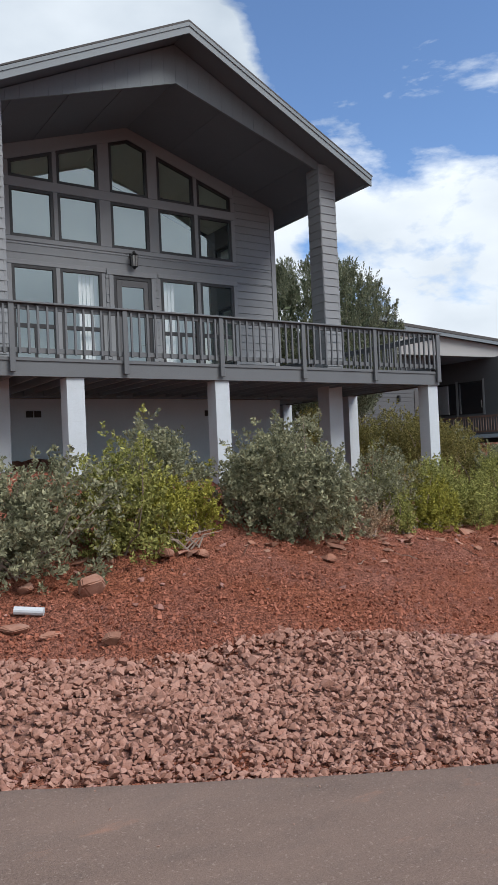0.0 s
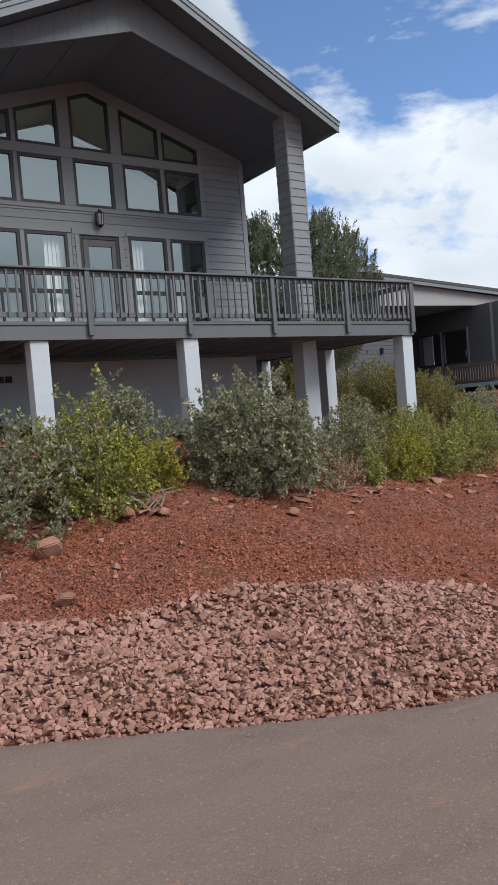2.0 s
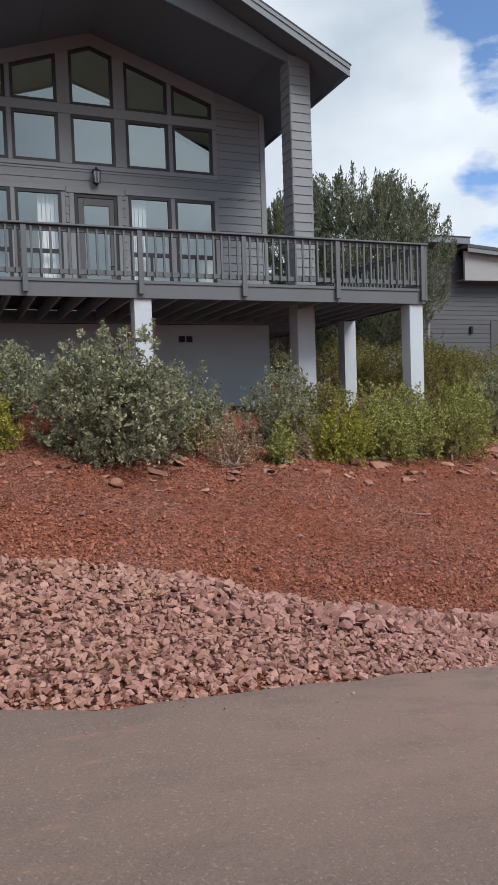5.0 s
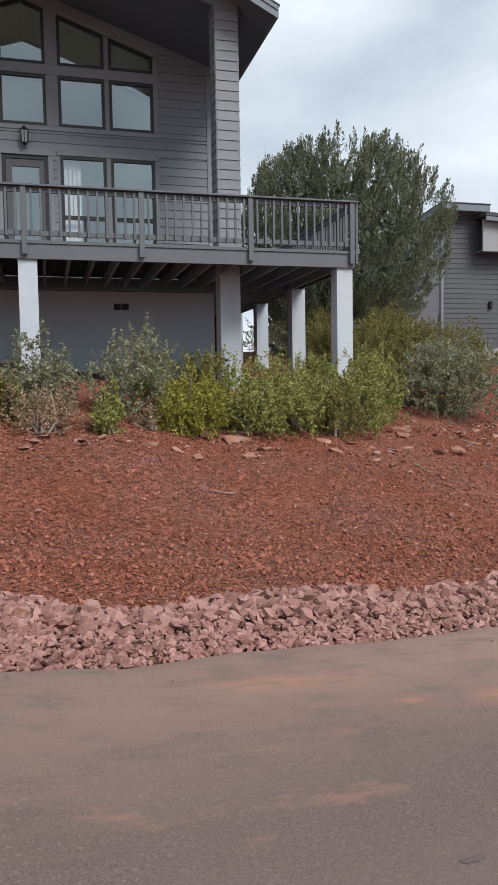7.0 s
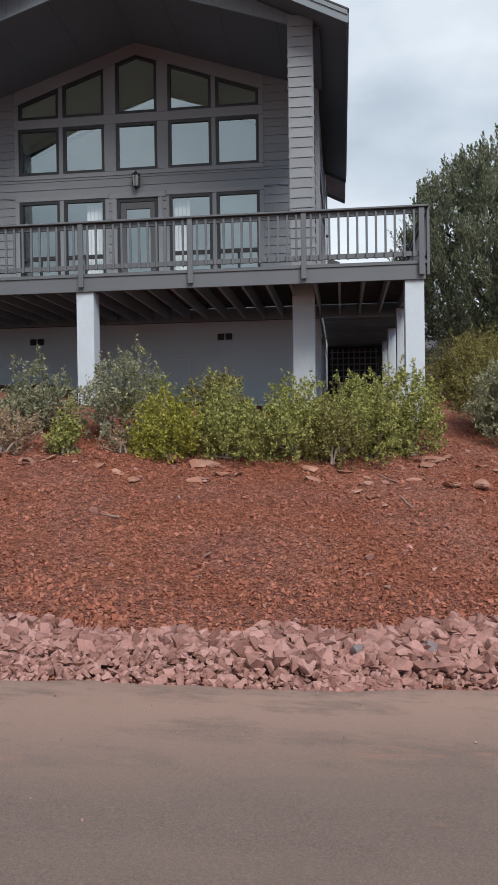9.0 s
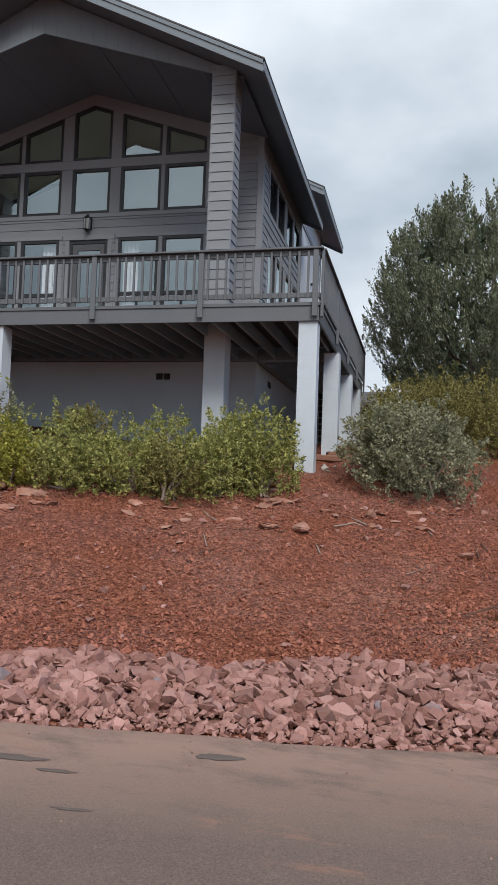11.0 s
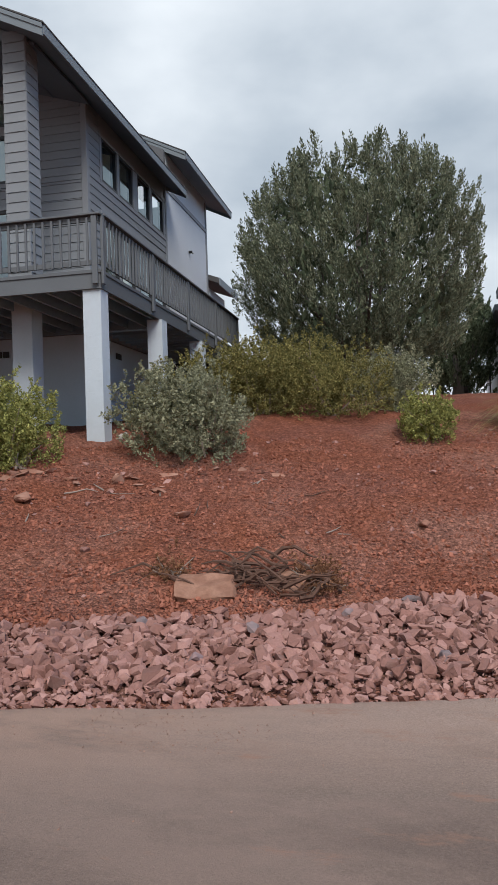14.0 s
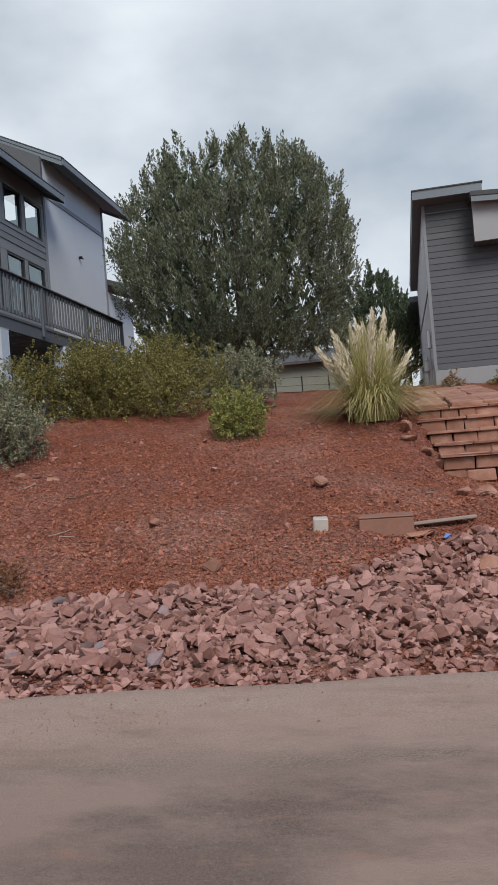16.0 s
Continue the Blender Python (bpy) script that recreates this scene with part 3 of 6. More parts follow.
def land(x, y):
    """Height of the smooth ground at x, y: the road, its verge, the red bank and the hill behind."""
    d = y - road_edge(x)
    rise = np.interp(d, [-1000, -12, -6.6, -6.3, -0.2, 0.0, 0.8, 1.5, 2.4, 3.6, 5.2, 6.4, 8, 10.4, 14, 20, 40, 100, 1500],
                     [-30, -1.2, -0.3, -0.05, -0.05, -0.02, 0.0, 0.03, 0.13, 0.42, 0.9, 1.2, 1.6, 2.25, 2.8, 3.4, 4.4, 6, 30])
    dip = -0.6 * np.exp(-(((x - 20.5) / 1.1) ** 2 + ((y - 12.8) / 0.85) ** 2))      # scraped-out hollow before the steps
    cut = -0.24 * np.clip((x - 19.15) / 0.4, 0, 1) * np.clip((y - 12.9) / 0.5, 0, 1) * np.clip((24.5 - x) / 2, 0, 1) * np.clip((27.0 - y) / 3, 0, 1)      # dug in for the steps
    flat = -0.6 * np.clip((d - 8.0) / 4.0, 0, 1) * np.clip((12.5 - x) / 3.0, 0, 1) * np.clip((30 - d) / 12, 0, 1)      # levelled under the deck
    return road_height(x) + rise + dip + flat + cut


def spaced(dense0, dense1, step, far):
    """Grid lines: even between dense0 and dense1, then wider and wider out to far."""
    mid = list(np.arange(dense0, dense1 + step / 2, step))
    lo, hi, w = [], [], step
    a, b = dense0, dense1
    while b < far:
        w *= 1.18
        a, b = a - w, b + w
        lo.append(a)
        hi.append(b)
    return np.array(lo[::-1] + mid + hi)


gx, gy = spaced(-4.0, 22.0, 0.08, 1500), spaced(3.8, 14.5, 0.08, 1500)
XX, YY = np.meshgrid(gx, gy)
ZZ = land(XX, YY)
near = np.exp(-np.maximum(0, np.hypot((XX - 9) / 2.2, YY - 9) - 14) / 8)
lumps = np.zeros_like(ZZ)
for i in range(ZZ.shape[0]):
    for j in range(ZZ.shape[1]):
        if near[i, j] > 0.02 and YY[i, j] - road_edge(XX[i, j]) > 0.0:
            p = Vector((XX[i, j], YY[i, j], 0))
            lumps[i, j] = 0.085 * noise.noise(p * 0.8) + 0.045 * noise.noise(p * 2.3) + 0.026 * noise.noise(p * 6.1) + 0.020 * noise.noise(p * 13.0) + 0.012 * noise.noise(p * 24.0)
ZZ = ZZ + lumps * near * np.clip((YY - road_edge(XX)) / 1.2, 0, 1)
ny, nx = ZZ.shape
idx = np.arange(nx * ny).reshape(ny, nx)
quads = np.stack([idx[:-1, :-1], idx[:-1, 1:], idx[1:, 1:], idx[1:, :-1]], -1).reshape(-1, 4)
ground_mesh = from_arrays("ground", np.stack([XX, YY, ZZ], -1).reshape(-1, 3), quads, M_SOIL)
ground_mesh.shade_smooth()
ground = tagged(new("ground", ground_mesh), "red-brown bare soil bank with crumbly clods and stones", "ground", kind="structure")


def land_z(x, y):
    """Height of the finished ground mesh."""
    i = min(max(int(np.searchsorted(gy, y)) - 1, 0), ny - 2)
    j = min(max(int(np.searchsorted(gx, x)) - 1, 0), nx - 2)
    u, v = (x - gx[j]) / (gx[j + 1] - gx[j]), (y - gy[i]) / (gy[i + 1] - gy[i])
    return float((ZZ[i, j] * (1 - u) + ZZ[i, j + 1] * u) * (1 - v) + (ZZ[i + 1, j] * (1 - u) + ZZ[i + 1, j + 1] * u) * v)


def build_road():
    xs = np.concatenate([np.arange(-90, -6, 1.5), np.arange(-6, 26, 0.15), np.arange(26, 90, 1.5)])
    ds = np.array([-6.3, -5, -4, -3, -2, -1.2, -0.6, -0.25, -0.08, 0.03])
    v, z_add = [], np.array([0, 0.02, 0.04, 0.045, 0.04, 0.035, 0.03, 0.025, 0.015, -0.03])
    for k, d in enumerate(ds):
        wob = np.array([0.10 * noise.noise(Vector((x * 0.9, 3.7, 0))) + 0.05 * noise.noise(Vector((x * 3.1, 9.1, 0))) for x in xs]) if d > -0.3 else 0
        v.append(np.stack([xs, road_edge(xs) + d + wob, road_height(xs) + z_add[k]], -1))
    v = np.concatenate(v)
    n = len(xs)
    ix = np.arange(n * len(ds)).reshape(len(ds), n)
    q = np.stack([ix[:-1, :-1], ix[:-1, 1:], ix[1:, 1:], ix[1:, :-1]], -1).reshape(-1, 4)
    me = from_arrays("road", v, q, M_ASPHALT)
    me.shade_smooth()
    return tagged(new("road", me), "grey-brown dusty asphalt lane with drifts of red dirt", "road", kind="structure")


build_road()

# ---- the grey house: numbers ----
RIDGE, FACE, SIDE, LEFT = 4.29, 17.33, 8.67, -0.09
EAVE_X, EAVE_Z, PITCH = 9.35, 9.09, 0.49
FRONT, GABLE = 13.96, 14.65
DECK_Y, DECK_X, DECK_Z = 13.26, 10.67, 4.13
FRONT_WALL, SIDE_WALL = Matrix.Translation((0, FACE, 0)), pose(SIDE, 0, 0, 0, 0, 90)

house = thing("house", "dark grey lap-sided gabled house with tall gridded windows above a deck", "house", (RIDGE, 20, 1.6))
COLS = [(1.30, 2.33), (2.44, 3.48), (3.78, 4.80), (5.08, 6.13), (6.24, 7.27)]
LOW_FOOT, LOW_HEAD, MID_FOOT, MID_HEAD, TOP_FOOT = 4.55, 6.87, 7.52, 8.66, 8.89


def head(u):
    return 10.29 - 0.34 * abs(u - RIDGE)


holes = []
for k, (a, b) in enumerate(COLS):
    holes.append(rect(a, b, MID_FOOT, MID_HEAD))
    if k == 2:
        holes.append(rect(a, b, DECK_Z + 0.02, LOW_HEAD - 0.03))
        holes.append([(a, TOP_FOOT), (b, TOP_FOOT), (b, head(b)), (RIDGE, 10.29), (a, head(a))])
    else:
        holes.append(rect(a, b, LOW_FOOT, LOW_HEAD))
        holes.append([(a, TOP_FOOT), (b, TOP_FOOT), (b, head(b)), (a, head(a))])
front = wall_with_openings("wall", FRONT_WALL, LEFT, SIDE, 3.8, 12, holes, 0.16, M_TRIM, house, top=(RIDGE, 11.15, 0.42))
for k, (a, b) in enumerate(COLS):
    if k == 2:
        window(FRONT_WALL, [(a, TOP_FOOT), (b, TOP_FOOT), (b, head(b)), (RIDGE, 10.29), (a, head(a))], house)
    else:
        window(FRONT_WALL, [(a, TOP_FOOT), (b, TOP_FOOT), (b, head(b)), (a, head(a))], house)
        mid = (a + b) / 2
        window(FRONT_WALL, [(a, LOW_FOOT), (b, LOW_FOOT), (b, LOW_HEAD), (a, LOW_HEAD)], house,
               bars=((a + 0.05, b - 0.05, 5.42, 5.52), (mid - 0.03, mid + 0.03, LOW_FOOT + 0.05, 5.42)))
    window(FRONT_WALL, [(a, MID_FOOT), (b, MID_FOOT), (b, MID_HEAD), (a, MID_HEAD)], house)
siding(front, LEFT + 0.12, SIDE - 0.12, 4.15, 10.6, [(1.19, 7.38, 7.42, 12), (1.19, 3.58, 3, 6.98), (3.70, 4.88, 3, 6.98), (5.0, 7.38, 3, 6.98)],
       course=0.2, top=(RIDGE, 10.66, 0.33))
# flat casing boards between and round the windows
for x0, x1, z0, z1 in ((1.19, 7.38, MID_FOOT - 0.11, MID_FOOT - 0.005), (1.19, 7.38, MID_HEAD + 0.005, TOP_FOOT - 0.005),
                       (1.19, 3.58, LOW_HEAD + 0.005, LOW_HEAD + 0.11), (5.0, 7.38, LOW_HEAD + 0.005, LOW_HEAD + 0.11)):
    bar("casing", front, x0, x1, -0.03, 0.0, z0, z1, M_TRIM)
for x0, x1 in ((1.19, 1.295), (2.335, 2.435), (3.485, 3.775), (4.805, 5.075), (6.135, 6.235), (7.275, 7.38)):
    bar("casing", front, x0, x1, -0.028, 0.0, MID_FOOT, MID_HEAD, M_TRIM)
    bar("casing", front, x0, x1, -0.028, 0.0, TOP_FOOT, head(min(max(x0, 1.19), x1)) - 0.02, M_TRIM)
    if x1 - x0 < 0.2:
        bar("casing", front, x0, x1, -0.028, 0.0, LOW_FOOT, LOW_HEAD, M_TRIM)
for s in (-1, 1):
    slab("casing", front, [(RIDGE, 10.30), (RIDGE + s * 3.1, 10.30 - 0.34 * 3.1), (RIDGE + s * 3.1, 10.42 - 0.34 * 3.1), (RIDGE, 10.42)], -0.026, 0.0, M_TRIM)
bar("corner_board", front, SIDE - 0.115, SIDE + 0.03, -0.03, 0.0, 4.0, 9.1, M_TRIM)
bar("corner_board", front, LEFT - 0.03, LEFT + 0.115, -0.03, 0.0, 4.0, 9.1, M_TRIM)
for x0, x1 in ((3.66, 3.775), (4.805, 4.92)):
    bar("casing", front, x0, x1, -0.032, 0.0, DECK_Z, LOW_HEAD - 0.03, M_TRIM)
bar("casing", front, 3.60, 4.98, -0.034, 0.0, LOW_HEAD - 0.025, LOW_HEAD + 0.11, M_TRIM)

# the glazed door
door = link_part("door", None, house, FRONT_WALL, "grey door with one tall glass pane, closed")
for nm, x0, x1, z0, z1, mt in (("jamb", 3.785, 3.86, DECK_Z, 6.83, M_FRAME), ("jamb", 4.72, 4.795, DECK_Z, 6.83, M_FRAME), ("head_jamb", 3.86, 4.72, 6.75, 6.83, M_FRAME),
                           ("stile", 3.865, 4.0, DECK_Z + 0.04, 6.74, M_DOOR), ("stile", 4.60, 4.715, DECK_Z + 0.04, 6.74, M_DOOR),
                           ("rail", 4.0, 4.60, 6.58, 6.74, M_DOOR), ("rail", 4.0, 4.60, DECK_Z + 0.04, DECK_Z + 0.30, M_DOOR),
                           ("threshold", 3.86, 4.72, DECK_Z, DECK_Z + 0.035, M_GALV)):
    bar(nm, door, x0, x1, 0.0, 0.06, z0, z1, mt)
link_part("pane", mesh_of("pane", [(4.0, 0.03, DECK_Z + 0.3), (4.6, 0.03, DECK_Z + 0.3), (4.6, 0.03, 6.58), (4.0, 0.03, 6.58)], [(0, 1, 2, 3)], M_GLASS), door).visible_shadow = False
bm = bmesh.new()
tube(bm, [(4.66, -0.01, 5.15), (4.66, -0.06, 5.15), (4.56, -0.06, 5.15)], [0.012, 0.012, 0.01])
part("handle", bm, M_METAL, door, "dark lever handle")

# side wall, with its two rows of windows
SIDE_COLS = [(18.20, 19.18), (19.33, 20.32), (20.66, 21.66), (21.84, 22.90)]
side_holes = []
for a, b in SIDE_COLS:
    side_holes += [rect(a, b, LOW_FOOT + 0.6, 6.84), rect(a, b, 7.66, 8.74)]
side = wall_with_openings("wall", SIDE_WALL, FACE + 0.17, 23.2, 3.8, 9.35, side_holes, 0.16, M_TRIM, house)
for a, b in SIDE_COLS:
    window(SIDE_WALL, [(a, LOW_FOOT + 0.6), (b, LOW_FOOT + 0.6), (b, 6.84), (a, 6.84)], house)
    window(SIDE_WALL, [(a, 7.66), (b, 7.66), (b, 8.74), (a, 8.74)], house)
siding(side, FACE + 0.13, 23.08, 4.15, 9.3, [(18.08, 23.02, 7.55, 12), (18.08, 23.02, 3, 6.96)], course=0.2)
for z0, z1 in ((7.55, 7.655), (8.745, 8.85), (6.845, 6.95)):
    bar("casing", side, 18.08, 23.02, -0.03, 0.0, z0, z1, M_TRIM)
for u0, u1 in ((18.08, 18.195), (19.185, 19.325), (20.325, 20.655), (21.665, 21.835), (22.905, 23.02)):
    for z0, z1 in ((7.66, 8.74), (5.15, 6.84)):
        bar("casing", side, u0, u1, -0.028, 0.0, z0, z1, M_TRIM)
bar("corner_board", side, FACE, FACE + 0.125, -0.03, 0.0, 4.0, 9.3, M_TRIM)
bar("corner_board", side, 23.08, 23.2, -0.035, 0.0, 4.0, 9.3, M_TRIM)
wall_with_openings("wall", pose(LEFT, 0, 0, 0, 0, -90), -28, -FACE - 0.17, 1.4, 9.35, [], 0.16, M_TRIM, house)
# pale taller back part
back = wall_with_openings("wall", SIDE_WALL, 23.205, 27.93, 3.8, 10.4, [], 0.16, M_CLAD, house, label="pale smooth stucco panel wall")
bar("band", back, 23.22, 27.91, -0.03, 0.0, 9.18, 9.32, M_TRIM)
bar("corner_board", back, 27.83, 27.96, -0.032, 0.0, 4.0, 10.3, M_TRIM)
wall_with_openings("wall", Matrix.Translation((0, 27.77, 0)), LEFT, SIDE - 0.17, 1.4, 10.3, [], 0.16, M_CLAD, house)
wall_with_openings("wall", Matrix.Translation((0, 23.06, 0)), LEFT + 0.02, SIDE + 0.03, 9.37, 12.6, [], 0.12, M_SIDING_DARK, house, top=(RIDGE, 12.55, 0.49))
bm = bmesh.new()
tube(bm, [(SIDE + 0.01, 25.6, 7.86), (SIDE + 0.10, 25.6, 7.86), (SIDE + 0.15, 25.6, 7.80)], [0.05, 0.05, 0.03], 8)
part("security_light", bm, M_METAL, house, "small black wall light")
# low wing behind the pale part
wing = wall_with_openings("wall", pose(SIDE - 0.02, 0, 0, 0, 0, 90), 27.97, 30.6, 3.0, 7.2, [], 0.16, M_CLAD, house)
slab("roof", house, [(3.0, 9.6), (9.1, 7.30), (9.1, 7.50), (3.0, 9.8)], 27.98, 31.0, M_ROOF)
bar("fascia", house, 9.10, 9.14, 27.98, 31.0, 7.22, 7.50, M_FASCIA)

# roofs: a slab each way from the ridge, boards along the edges
def gable_roof(y0, y1, ez, mat_edge):
    rz = ez + PITCH * (EAVE_X - RIDGE)
    for s in (-1, 1):
        ex = RIDGE + s * (EAVE_X - RIDGE)
        slab("roof", house, [(RIDGE, rz - 0.02), (ex, ez - 0.02), (ex, ez - 0.14), (RIDGE, rz - 0.14)], y0 + 0.04, y1 - 0.04, M_SOFFIT)
        slab("roof_covering", house, [(RIDGE, rz + 0.03), (ex + s * 0.03, ez + 0.015), (ex + s * 0.03, ez - 0.015), (RIDGE, rz - 0.015)], y0 - 0.02, y1 + 0.02, M_ROOF)
        for yy in (y0, y1 - 0.04):
            slab("barge_board", house, [(RIDGE, rz - 0.02), (ex, ez - 0.02), (ex, ez - 0.25), (RIDGE, rz - 0.25)], yy, yy + 0.038, mat_edge)
            slab("barge_trim", house, [(RIDGE, rz - 0.018), (ex, ez - 0.018), (ex, ez - 0.10), (RIDGE, rz - 0.10)], yy - 0.02 if yy == y0 else yy + 0.04, yy if yy == y0 else yy + 0.06, mat_edge)
        bar("eave_board", house, ex - s * 0.02, ex + s * 0.02, y0 + 0.04, y1 - 0.04, ez - 0.21, ez - 0.02, mat_edge)


gable_roof(FRONT, 23.2, EAVE_Z, M_FASCIA)
gable_roof(23.21, 29.3, 10.30, M_FASCIA)
# front gable panel: vertical boards between the roof and the porch ceiling
u = RIDGE - 4.35
while u < RIDGE + 4.35 - 0.01:
    w = min(u + 0.29, RIDGE + 4.35)
    pts_hi = [(x, 11.40 - PITCH * abs(x - RIDGE)) for x in (w, u)]
    pts_lo = [(x, 10.54 - 0.324 * abs(x - RIDGE)) for x in (u, w)]
    if u < RIDGE < w:
        pts = [pts_lo[0], (RIDGE, 10.54), pts_lo[1], pts_hi[0], (RIDGE, 11.40), pts_hi[1]]
    else:
        pts = pts_lo + pts_hi
    if pts[-1][1] - pts[0][1] > 0.01 or pts_hi[0][1] - pts_lo[1][1] > 0.01:
        slab("gable_board", house, [(x + (0.004 if i in (0, len(pts) - 1) else 0), z) for i, (x, z) in enumerate(pts)], GABLE, GABLE + 0.05, M_FASCIA)
    u = w
for s in (-1, 1):
    slab("porch_ceiling", house, [(RIDGE, 10.60), (RIDGE + s * 4.5, 10.60 - 0.324 * 4.5), (RIDGE + s * 4.5, 10.66 - 0.324 * 4.5), (RIDGE, 10.66)], GABLE + 0.055, FACE - 0.005, M_SOFFIT)
    for k in range(1, 4):
        xx = RIDGE + s * 1.2 * k
        slab("ceiling_joint", house, [(xx, 10.597 - 0.324 * 1.2 * k), (xx + 0.03, 10.597 - 0.324 * 1.2 * k - s * 0.01), (xx + 0.03, 10.585 - 0.324 * 1.2 * k - s * 0.01), (xx, 10.585 - 0.324 * 1.2 * k)], GABLE + 0.06, FACE - 0.01, M_SOFFIT)

# porch columns, clad in siding above the deck and painted below
CFRONT = GABLE - 0.07
for cx in (8.415, 2 * RIDGE - 8.415):
    h = 0.24
    bar("column_core", house, cx - h, cx + h, CFRONT, CFRONT + 2 * h, DECK_Z + 0.0, 9.42, M_TRIM)
    bar("column_foot", house, cx - h + 0.02, cx + h - 0.02, CFRONT + 0.02, CFRONT + 2 * h - 0.02, 0.9, DECK_Z - 0.005, M_WHITE, 0.01, "white painted masonry column foot")
    for rot, ox, oy in ((0, cx - h, CFRONT), (90, cx + h, CFRONT), (-90, cx - h, CFRONT + 2 * h)):
        cl = link_part("cladding", None, house, pose(ox, oy, 0, 0, 0, rot))
        siding(cl, 0.0, 2 * h, DECK_Z + 0.05, 9.36, course=0.2)
        for u0, u1 in ((-0.004, 0.05), (2 * h - 0.05, 2 * h + 0.004)):
            bar("corner_strip", cl, u0, u1, -0.014, 0.0, DECK_Z + 0.05, 9.36, M_SIDING)

# foundation wall
base = wall_with_openings("foundation_wall", Matrix.Translation((0, FACE + 0.02, 0)), LEFT, SIDE, 0.8, 3.78, [], 0.2, M_BASE, house, label="pale grey painted foundation wall")
wall_with_openings("foundation_wall", pose(SIDE - 0.02, 0, 0, 0, 0, 90), FACE + 0.22, 27.9, 0.8, 3.78, [], 0.2, M_BASE, house)
for vx in (6.39, 1.68):
    vent = link_part("vent", None, house, Matrix.Translation((vx, FACE + 0.02, 3.42)))
    for k in (-1, 1):
        bar("louvre", vent, k * 0.095 - 0.08, k * 0.095 + 0.08, -0.03, 0.0, -0.075, 0.075, M_VENT)
    bar("vent_frame", vent, -0.19, 0.19, -0.012, 0.0, -0.09, 0.09, M_BASE)
side_vent = link_part("vent", None, house, pose(SIDE - 0.02, 18.99, 3.45, 0, 0, 90))
for k in (-1, 1):
    bar("louvre", side_vent, k * 0.095 - 0.08, k * 0.095 + 0.08, -0.03, 0.0, -0.075, 0.075, M_VENT)
bar("vent_frame", side_vent, -0.19, 0.19, -0.012, 0.0, -0.09, 0.09, M_BASE)
bar("access_hatch", base, 4.78, 5.52, -0.025, 0.0, 1.95, 2.9, M_BASE, 0.006, "flat painted access hatch")
# room behind the glass
for x0, x1, y0, y1, z0, z1 in ((LEFT + 0.17, SIDE - 0.17, FACE + 0.17, 22.88, 4.0, 4.12),):
    bar("interior_floor", house, x0, x1, y0, y1, z0, z1, M_ROOM)
for s in (-1, 1):
    slab("interior_ceiling", house, [(RIDGE, 10.7), (RIDGE + s * 4.2, 10.7 - 0.33 * 4.2), (RIDGE + s * 4.2, 10.76 - 0.33 * 4.2), (RIDGE, 10.76)], FACE + 0.17, 20.6, M_ROOM)
slab("interior_partition", house, [(LEFT + 0.17, 4.12), (SIDE - 0.17, 4.12), (SIDE - 0.17, 9.1), (RIDGE, 10.75), (LEFT + 0.17, 9.1)], 20.6, 20.7, M_ROOM)
for x0, n, z0, z1 in ((5.16, 4, 6.1, 6.8), (2.95, 5, 6.1, 6.8)):
    for k in range(n):
        bar("blind_slat", house, x0 + k * 0.1, x0 + k * 0.1 + 0.085, FACE + 0.2, FACE + 0.21, z0 - 1.4, z1, M_CURTAIN, 0.002, "white vertical blind slat")

# wall lantern over the door
lantern = thing("wall_lantern", "black metal lantern with frosted glass on the siding", "lamp", (RIDGE, FACE - 0.02, 7.0))
bar("back_plate", lantern, 4.23, 4.37, FACE - 0.045, FACE - 0.022, 7.10, 7.42, M_METAL)
bm = bmesh.new()
tube(bm, [(4.30, FACE - 0.04, 7.40), (4.30, FACE - 0.10, 7.46), (4.30, FACE - 0.15, 7.44)], [0.012, 0.012, 0.012])
part("bracket", bm, M_METAL, lantern)
bm = bmesh.new()
tube(bm, [(4.30, FACE - 0.15, 7.45), (4.30, FACE - 0.15, 7.40), (4.30, FACE - 0.15, 7.345)], [0.015, 0.05, 0.115], 4)
part("cap", bm, M_METAL, lantern)
bm = bmesh.new()
tube(bm, [(4.30, FACE - 0.15, 7.34), (4.30, FACE - 0.15, 7.07)], [0.088, 0.068], 4)
part("glass", bm, surface("frosted_lamp_glass", (0.30, 0.30, 0.29), 0.3, 0.05, 30, 0.1, 8, 0.1), lantern, "frosted grey glass")
for k in range(4):
    a = math.pi / 2 * k
    bm = bmesh.new()
    c, sn = math.cos(a), math.sin(a)
    tube(bm, [(4.30 + 0.1 * c, FACE - 0.15 + 0.1 * sn, 7.345), (4.30 + 0.078 * c, FACE - 0.15 + 0.078 * sn, 7.06)], [0.012, 0.012], 4)
    part("cage_bar", bm, M_METAL, lantern)
bm = bmesh.new()
tube(bm, [(4.30, FACE - 0.15, 7.07), (4.30, FACE - 0.15, 7.04), (4.30, FACE - 0.15, 7.0)], [0.085, 0.05, 0.015], 4)
part("base", bm, M_METAL, lantern)

# ---- the deck ----
deck = thing("deck", "grey painted timber deck on white masonry piers", "deck", (RIDGE, 15.3, 1.2))
DECK_L = 2 * RIDGE - DECK_X
bar("rim_board", deck, DECK_L, DECK_X, DECK_Y, DECK_Y + 0.045, 3.81, DECK_Z, M_DECK)
bar("rim_board", deck, DECK_X - 0.045, DECK_X, DECK_Y + 0.047, 23.75, 3.81, DECK_Z, M_DECK)
bar("rim_board", deck, DECK_L, DECK_L + 0.045, DECK_Y + 0.047, FACE, 3.81, DECK_Z, M_DECK)
bar("rim_board", deck, SIDE + 0.05, DECK_X - 0.047, 23.70, 23.75, 3.81, DECK_Z, M_DECK)
